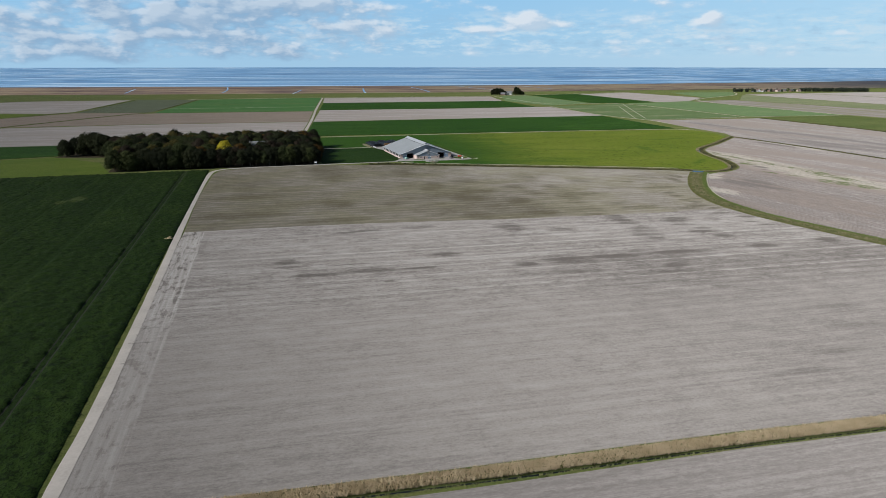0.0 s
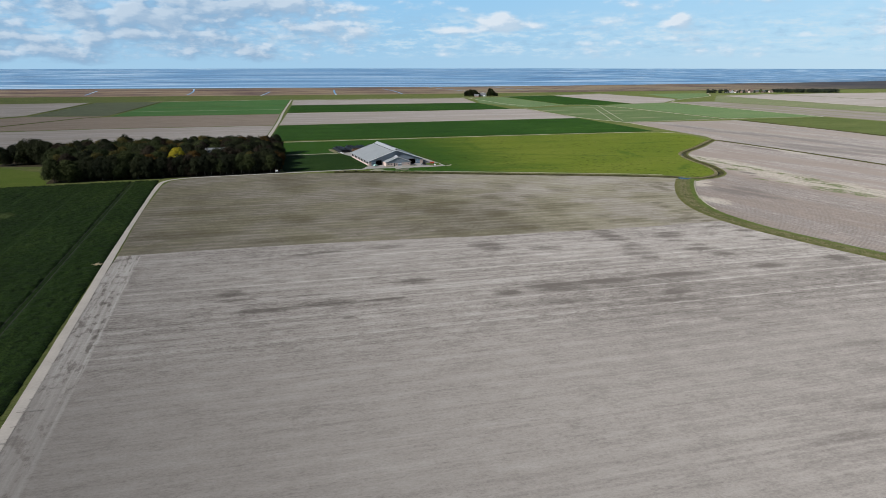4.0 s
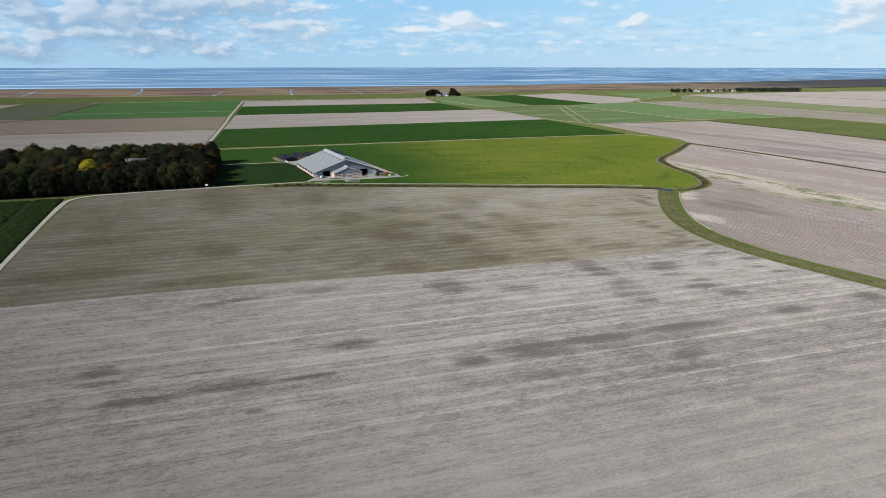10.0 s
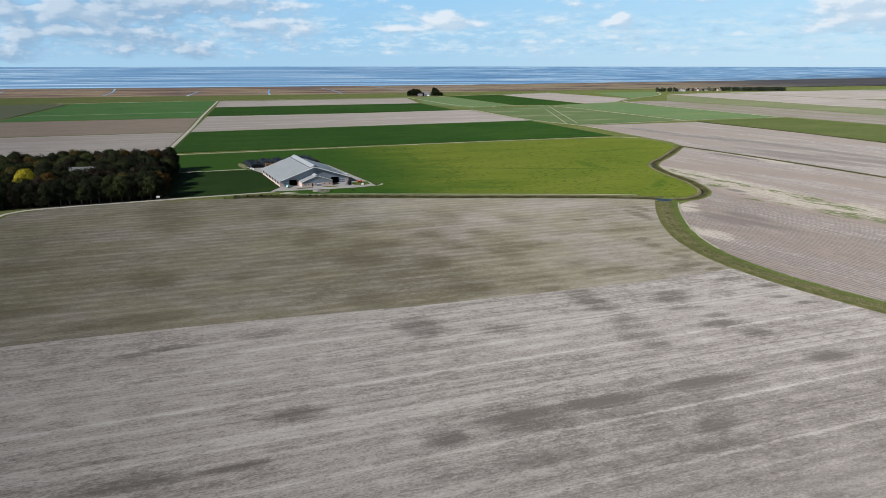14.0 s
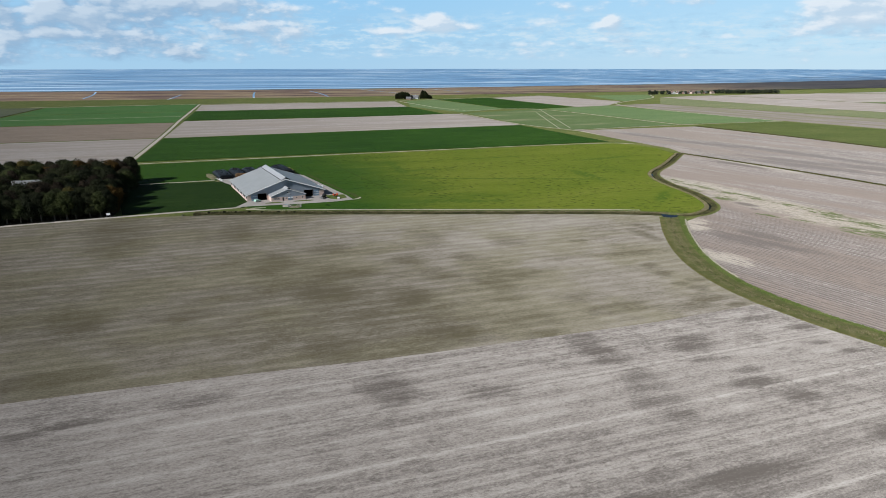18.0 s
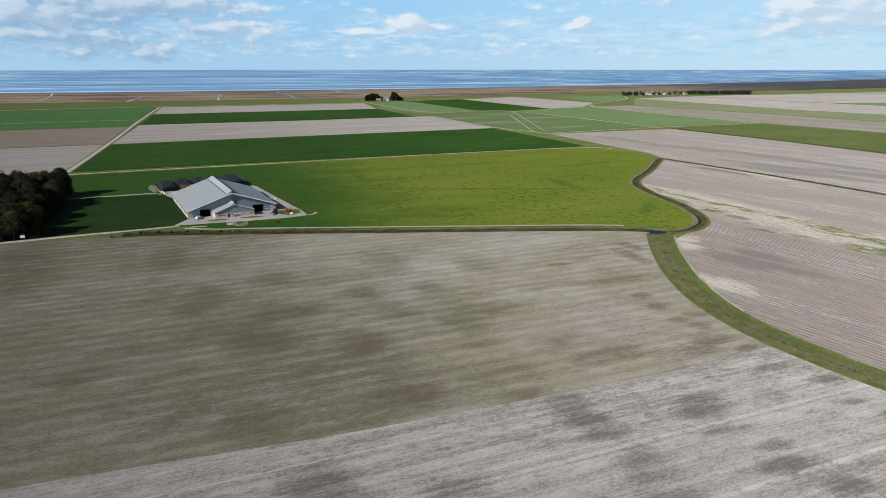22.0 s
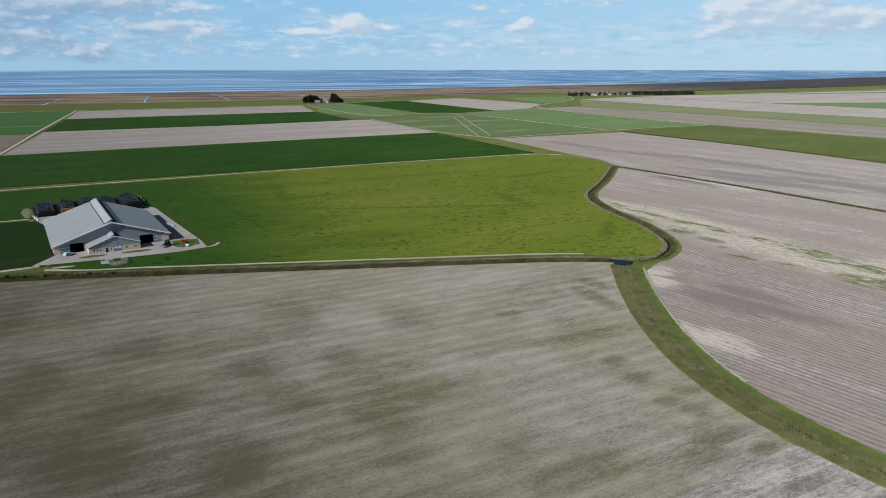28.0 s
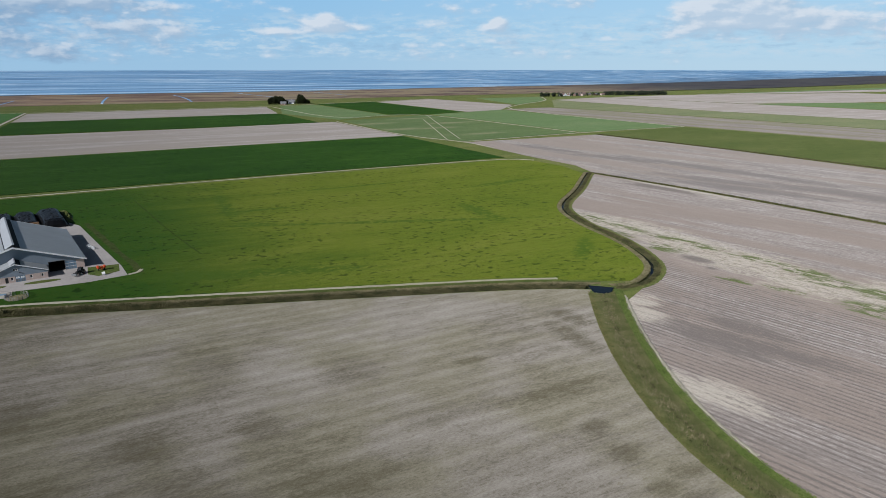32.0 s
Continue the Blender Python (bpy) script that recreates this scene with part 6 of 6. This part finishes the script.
def clamp(u, v, wide, long_, tall, open_face, label):
    """A sheeted silage heap between low walls, held down by tyres."""
    ob = thing("silage_heap", BARN @ pose(u, v, 0), label, "silage heap", "silage heaps behind the barn")
    rnd = random.Random(int(u * 10 + v))
    nx, ny = 9, 16
    bm = bmesh.new()
    grid = []
    for j in range(ny + 1):
        row = []
        for i in range(nx + 1):
            s, t = i / nx * 2 - 1, j / ny
            h = tall * (1 - abs(s) ** 5.5) * min(1, (t + 0.02) * 9) ** 0.5 * min(1, (1.02 - t) * 5) ** 0.7 if not open_face else tall * (1 - abs(s) ** 5.5) * min(1, (1.02 - t) * 5) ** 0.7
            row.append(bm.verts.new((s * wide / 2, t * long_, max(0.05, h + rnd.uniform(-0.12, 0.12)))))
        grid.append(row)
    for j in range(ny):
        for i in range(nx):
            bm.faces.new((grid[j][i], grid[j][i + 1], grid[j + 1][i + 1], grid[j + 1][i]))
    ring = [grid[0][i] for i in range(nx + 1)]
    base = [bm.verts.new((v_.co.x, v_.co.y, 0.0)) for v_ in ring]
    for i in range(nx):
        bm.faces.new((ring[i], base[i], base[i + 1], ring[i + 1]))
    part("cover", bm, PLASTIC, ob, "black plastic cover sheet")
    for x in (-wide / 2 - 0.35, wide / 2 + 0.05):
        part("side_wall", boxes((x, x + 0.3, -1, long_ - 4, 0, 0.9)), TYRE, ob, "dark concrete clamp wall")
    if open_face:
        part("cut_face", boxes((-wide / 2 + 0.3, wide / 2 - 0.3, -1.2, -0.05, 0.05, tall * 0.86), bevel=0.25), SILAGE, ob, "brown open silage face")
    tyre = None
    for k in range(16):
        s, t = rnd.uniform(-0.7, 0.7), rnd.uniform(0.12, 0.9)
        h = tall * (1 - abs(s) ** 5.5) * min(1, (1.02 - t) * 5) ** 0.7
        m = pose(s * wide / 2, t * long_, h + 0.1, rnd.uniform(-8, 8), rnd.uniform(-8, 8), 0)
        if tyre is None:
            b = bmesh.new()
            rings = [[b.verts.new(((0.42 + 0.16 * math.cos(q)) * math.cos(p), (0.42 + 0.16 * math.cos(q)) * math.sin(p), 0.11 * math.sin(q))) for q in (0, 1.57, 3.14, 4.71)] for p in (math.tau * i / 10 for i in range(10))]
            for i in range(10):
                for j in range(4):
                    b.faces.new((rings[i][j], rings[(i + 1) % 10][j], rings[(i + 1) % 10][(j + 1) % 4], rings[i][(j + 1) % 4]))
            tyre = part("tyre", b, TYRE, ob)
            tyre.matrix_basis = m
        else:
            other = new("tyre", tyre.data)
            other.parent = ob
            other.matrix_basis = m
    return ob


clamp(3.0, 90, 10.5, 38, 2.6, False, "low black-sheeted silage heap weighted with tyres")
clamp(14.0, 97, 8.5, 33, 2.9, True, "opened silage heap with a brown cut face")
clamp(24.5, 90, 9.0, 42, 2.8, True, "black-sheeted silage heap partly opened")
clamp(35.0, 92, 9.5, 36, 3.1, True, "tall black silage heap with a pale cut face")
silage_floor = [BARN @ Vector((u, v, 0)) for u, v in ((9.6, 80), (18.4, 80), (18.4, 96.2), (9.6, 96.2))]
sheet("silage_floor", [(q.x, q.y) for q in silage_floor], 0.2, SILAGE, "brown spilt silage on the concrete before the cut face", "floor")
clamp(46.0, 84, 11.5, 44, 3.9, False, "largest black-sheeted silage heap beside the drive")


def heap(u, v, a, b, h, label, material=DUNG, seed=2):
    bm = bmesh.new()
    nx, ny = 14, 24
    rows = []
    for j in range(ny + 1):
        row = []
        for i in range(nx + 1):
            s, t = i / nx * 2 - 1, j / ny * 2 - 1
            lump = noise.noise((s * 2.2 + seed, t * b / a * 2.2, 0)) + 0.6 * noise.noise((s * 6 + seed, t * b / a * 6, 3))
            r = math.hypot(s, t) + 0.25 * noise.noise((s * 1.5, t * 3.0, seed))
            row.append(bm.verts.new((s * a, t * b, max(-0.05, h * (1 - r * r) * (0.85 + 0.8 * lump)))))
        rows.append(row)
    for j in range(ny):
        for i in range(nx):
            bm.faces.new((rows[j][i], rows[j][i + 1], rows[j + 1][i + 1], rows[j + 1][i]))
    me = bpy.data.meshes.new("earth_heap")
    bm.to_mesh(me)
    bm.free()
    me.materials.append(material)
    ob = new("earth_heap", me)
    ob.matrix_basis = BARN @ pose(u, v, 0)
    return tagged(ob, label, "earth heap")


heap(-5.6, 106, 3.4, 17, 0.45, "pale rubble and straw bank beside the silage heaps", RUBBLE)
heap(-4, 83, 1.8, 2.6, 0.6, "brown earth heap at the yard's edge", seed=5)
heap(53.5, 112, 2.6, 18, 1.5, "rough grassy earth bank by the silage heap", VERGE, 8)


# ---- machines in the yard ----
def wheel(parent, x, y, r, w):
    b = bmesh.new()
    rod(b, (x - w / 2, y, r), (x + w / 2, y, r), r, r, 14)
    t = part("wheel", b, TYRE, parent, "black rubber tyre")
    b = bmesh.new()
    rod(b, (x - w / 2 - 0.02, y, r), (x + w / 2 + 0.02, y, r), r * 0.5, r * 0.5, 12)
    part("rim", b, GREY_STEEL, t)


def tractor(where, paint, label, loader=False):
    ob = thing("tractor", where, label, "tractor")
    part("bonnet", boxes((-0.45, 0.45, 0.4, 2.4, 0.9, 1.7), bevel=0.12), paint, ob)
    part("chassis", boxes((-0.35, 0.35, -1.4, 2.3, 0.6, 0.95)), BLACK, ob)
    cab = part("cab", boxes((-0.75, 0.75, -1.2, 0.4, 1.0, 2.45), bevel=0.1), DARK_GLASS, ob, "glazed cab")
    part("cab_roof", boxes((-0.8, 0.8, -1.25, 0.45, 2.45, 2.62), bevel=0.05), paint, cab)
    for x in (-0.95, 0.95):
        wheel(ob, x, -0.7, 0.85, 0.45)
        wheel(ob, x * 0.9, 1.7, 0.55, 0.35)
        part("mudguard", boxes((x - 0.28, x + 0.28, -1.3, -0.1, 1.72, 1.8)), paint, ob)
    b = bmesh.new()
    rod(b, (0.3, 1.2, 1.7), (0.3, 1.2, 2.5), 0.05, 0.05)
    part("exhaust", b, BLACK, ob)
    if loader:
        part("loader_arm", boxes((-0.6, -0.5, 1.0, 3.6, 1.1, 1.3), (0.5, 0.6, 1.0, 3.6, 1.1, 1.3)), paint, ob)
        part("bucket", boxes((-1.0, 1.0, 3.5, 4.2, 0.5, 1.2), bevel=0.08), GREY_STEEL, ob)
    return ob


tractor(pose(1.5, 537.5, 0.13, 0, 0, 160), BLACK, "dark tractor with a grey loader parked in the yard", True)


def red_mower(where):
    ob = thing("farm_implement", where, "red folded field implement parked on the lawn", "farm machine")
    part("frame", boxes((-1.5, 1.5, -0.2, 0.2, 0.7, 1.0), (-0.2, 0.2, -1.6, 1.2, 0.7, 0.95)), RED, ob)
    for x in (-1.15, 1.15):
        part("rotor_cover", boxes((x - 0.5, x + 0.5, -0.9, 0.9, 0.95, 2.0), bevel=0.25), RED, ob)
    part("gearbox", boxes((-0.35, 0.35, -0.5, 0.6, 1.0, 1.7), bevel=0.1), RED, ob)
    for x in (-1.6, 1.6):
        wheel(ob, x * 0.7, 0.0, 0.4, 0.3)
    return ob


red_mower(pose(8.4, 540.5, 0.17, 0, 0, 20))


def bale(where, label):
    b = bmesh.new()
    rod(b, (-0.6, 0, 0.65), (0.6, 0, 0.65), 0.65, 0.65, 18)
    bmesh.ops.bevel(b, geom=[e for e in b.edges if len(e.link_faces) == 2 and e.calc_face_angle(0) > 1.2], offset=0.1, segments=2, affect="EDGES")
    me = bpy.data.meshes.new("bale")
    b.to_mesh(me)
    b.free()
    me.materials.append(WHITE)
    ob = new("bale", me)
    ob.matrix_basis = where
    return tagged(ob, label, "bale", "wrapped bales in the yard")


for x, y, a in ((-3.2, 577.5, 30), (-1.6, 575.8, 100), (-4.4, 580, 60), (10.5, 533.6, 10), (-74.5, 611, 40), (-72.6, 607.5, 80)):
    bale(pose(x, y, 0.13, 0, 0, a), "white plastic-wrapped bale on the concrete yard")


def car(where, paint, label):
    ob = thing("car", where, label, "car")
    part("body", prism([(-2.0, 0.35), (2.0, 0.35), (2.05, 0.8), (1.1, 0.95), (0.5, 1.45), (-1.5, 1.5), (-2.0, 0.95)], -0.85, 0.85), paint, ob)
    part("side_windows", boxes((-1.5, 0.45, -0.87, 0.87, 1.0, 1.36), bevel=0.06), DARK_GLASS, ob)
    part("windscreen", prism([(1.08, 0.98), (0.55, 1.42), (0.62, 1.44), (1.15, 0.99)], -0.75, 0.75), DARK_GLASS, ob)
    for y in (-0.75, 0.75):
        for x in (-1.25, 1.25):
            b = bmesh.new()
            rod(b, (x, y - 0.12, 0.32), (x, y + 0.12, 0.32), 0.32, 0.32, 14)
            w = part("wheel", b, TYRE, ob)
            b = bmesh.new()
            rod(b, (x, y - 0.13, 0.32), (x, y + 0.13, 0.32), 0.18, 0.18, 10)
            part("rim", b, GREY_STEEL, w)
    for y in (-0.6, 0.6):
        part("headlight", boxes((2.0, 2.07, y - 0.15, y + 0.15, 0.62, 0.76)), WHITE, ob)
    return ob


car(BARN @ pose(6.0, -2.4, 0.13, 0, 0, 30), MINT, "small mint-white van by the barn opening")


# ---- houses ----
def house(where, w, l, eave, ridge, wall, roof, label, windows=3, chimney=True):
    """A brick house: the ridge runs along its length."""
    ob = thing("house", where, label, "house")
    part("walls", prism([(-w / 2, 0), (w / 2, 0), (w / 2, eave), (0, ridge - 0.2), (-w / 2, eave)], -l / 2, l / 2), wall, ob)
    for s in (-1, 1):
        o = w / 2 + 0.4
        z = eave - 0.4 * (ridge - eave) / (w / 2)
        part("roof", slab(bmesh.new(), [(s * o, -l / 2 - 0.3, z + 0.1), (0, -l / 2 - 0.3, ridge + 0.1), (0, l / 2 + 0.3, ridge + 0.1), (s * o, l / 2 + 0.3, z + 0.1)], 0.2), roof, ob)
    for k in range(windows):
        y = -l / 2 + l * (k + 0.5) / windows
        for s in (-1, 1):
            x = s * (w / 2 + 0.01)
            win = part("window", boxes((x - 0.04, x + 0.04, y - 0.6, y + 0.6, 1.0, 2.3)), WHITE_TRIM, ob)
            part("pane", boxes((x - 0.06, x + 0.06, y - 0.5, y + 0.5, 1.1, 2.2)), DARK_GLASS, win)
    for k in (-1, 1):
        win = part("window", boxes((k * w / 4 - 0.6, k * w / 4 + 0.6, -l / 2 - 0.05, -l / 2 + 0.03, 1.0, 2.3)), WHITE_TRIM, ob)
        part("pane", boxes((k * w / 4 - 0.5, k * w / 4 + 0.5, -l / 2 - 0.07, -l / 2 + 0.03, 1.1, 2.2)), DARK_GLASS, win)
    part("door", boxes((-0.5, 0.5, -l / 2 - 0.06, -l / 2 + 0.03, 0, 2.1)), DOOR_BLUE, ob)
    if chimney:
        part("chimney", boxes((-0.4, 0.4, -l / 6 - 0.4, -l / 6 + 0.4, ridge - 0.6, ridge + 1.1)), wall, ob)
    return ob


house(pose(-165.5, 536, 0, 0, 0, 100), 11, 15, 4.2, 14.6, BRICK_RED, THATCH, "old farmhouse with a big grey roof hidden among trees", 4, False)
house(pose(-214, 512, 0, 0, 0, 15), 9, 14, 3.2, 8.0, WHITE, TILE_GREY, "white farmhouse among dark trees")


def far_trees(points, group, seed):
    rnd = random.Random(seed)
    for x, y, s in points:
        ob = plant(rnd.choice((0, 1, 2, 6)), x, y, s, group)
        ob.scale = (ob.scale[0] * 0.68, ob.scale[1] * 0.68, ob.scale[2])


random.seed(33)
far_trees([(108, 1738, 0.8), (113, 1744, 0.95), (118, 1739, 0.85), (123, 1746, 1.0), (128, 1740, 0.8), (134, 1748, 0.9), (139, 1752, 0.75), (143, 1744, 0.6), (120, 1752, 1.05), (130, 1756, 1.0),
           (168, 1748, 0.85), (172, 1755, 1.1), (177, 1750, 1.15), (182, 1753, 0.8), (187, 1750, 0.6), (191, 1752, 0.5)], "trees round the far farm", 2)
house(pose(150, 1756, 0, 0, 0, 70), 12, 24, 3.5, 9.0, WHITE, TILE_GREY, "far farmhouse with a pale roof between trees")
house(pose(136, 1730, 0, 0, 0, 75), 9, 12, 2.8, 6.5, BRICK_RED, TILE_GREY, "small far shed before the trees", 2, False)
rnd = random.Random(9)
roofs = (TILE_RED, TILE_GREY, THATCH, TILE_RED)
walls = (BRICK_RED, WHITE, BRICK_PALE)
for k, (x, y) in enumerate([(882, 1945), (896, 1958), (910, 1950), (920, 1968), (934, 1960), (946, 1972), (958, 1962), (985, 1978), (1000, 1968), (1012, 1982), (1024, 1972), (905, 1985), (972, 1990), (1040, 1985), (930, 1990)]):
    big = rnd.random() < 0.3
    house(pose(x, y, 0, 0, 0, rnd.choice((10, 100, 30, 120))), 12 if big else 8, 20 if big else 11, 3.2, 8.0 if big else 6.2, rnd.choice(walls), rnd.choice(roofs), "village farm with a big roof near the shore" if big else "small village house near the shore", 3, not big)


def tree_belt(points, label, seed):
    """Many far trees of one wood, too small to tell apart: one object."""
    r = random.Random(seed)
    verts, faces, k = [], [], 0
    for x, y, h in points:
        wide = h * r.uniform(0.30, 0.42)
        for _ in range(90):
            d = Vector((r.gauss(0, 1), r.gauss(0, 1), r.gauss(0.1, 1))).normalized()
            p = Vector((x + d.x * wide, y + d.y * wide, h * 0.55 + d.z * h * 0.46))
            u = Vector((r.uniform(-1, 1), r.uniform(-1, 1), r.uniform(-1, 1))).normalized()
            w = u.orthogonal().normalized()
            s = r.uniform(0.7, 1.5)
            verts += [tuple(p + u * s), tuple(p + w * s), tuple(p - u * s), tuple(p - w * s)]
            faces.append((k, k + 1, k + 2, k + 3))
            k += 4
        verts += [(x - 0.3, y, -0.1), (x + 0.3, y, -0.1), (x + 0.2, y, h * 0.6), (x - 0.2, y, h * 0.6)]
        faces.append((k, k + 1, k + 2, k + 3))
        k += 4
    tagged(new("tree_belt", mesh_of("tree_belt", verts, faces, LEAF["far"])), label, "trees", kind="stuff")


tree_belt([(812 + 4.4 * k + rnd.uniform(-2, 2), 1925 + rnd.uniform(-8, 10), rnd.uniform(7, 12)) for k in range(15)], "low dark trees at the edge of the village", 3)
tree_belt([(930 + rnd.uniform(-40, 90), 1950 + rnd.uniform(-12, 40), rnd.uniform(5, 10)) for k in range(16)], "garden trees among the village houses", 4)
tree_belt([(1030 + 2.5 * k + rnd.uniform(-2, 2), 1972 - 0.4 * k + rnd.uniform(-12, 12), rnd.uniform(9, 12)) for k in range(72)], "long dark belt of trees beside the village", 5)


# ---- small fixtures ----
def post(where, tall, r, material, name, label, category, group=""):
    b = bmesh.new()
    rod(b, (0, 0, -0.1), (0, 0, tall), r, r * 0.85, 8)
    me = bpy.data.meshes.new(name)
    b.to_mesh(me)
    b.free()
    me.materials.append(material)
    ob = new(name, me)
    ob.matrix_basis = where
    return tagged(ob, label, category, group)


for k in range(18):
    f = k / 17
    post(pose(-164 + 60 * f + 0.8, 482.6 + 18.4 * f, 0, 0, 0, 0), 1.2, 0.09, BARK, "fence_post", "weathered wooden fence post beside the lane", "post", "fence posts along the wood")


def sign():
    ob = thing("sign_board", pose(-109, 496.6, 0, 0, 0, 10), "white sign board on two posts by the lane", "sign")
    for x in (-0.9, 0.9):
        b = bmesh.new()
        rod(b, (x, 0, -0.1), (x, 0, 2.6), 0.06, 0.06)
        part("post", b, GREY_STEEL, ob)
    part("board", boxes((-0.95, 0.95, -0.1, -0.06, 1.5, 2.6), bevel=0.01), WHITE, ob, "pale blank board")
    return ob


sign()


def branch_pile(x, y):
    ob = thing("branch_pile", pose(x, y, 0.1), "pale heap of cut branches at the edge of the crop", "branches")
    r = random.Random(12)
    for _ in range(26):
        b = bmesh.new()
        a, h = r.uniform(0, math.tau), r.uniform(0.1, 0.9)
        l = r.uniform(0.9, 1.9)
        o = Vector((r.uniform(-0.9, 0.9), r.uniform(-0.9, 0.9), h))
        d = Vector((math.cos(a) * l, math.sin(a) * l, r.uniform(-0.2, 0.5)))
        rod(b, o - d * 0.5, o + d, 0.07, 0.025, 5)
        part("branch", b, REED_TAN, ob)
    return ob


branch_pile(-130.5, 260)
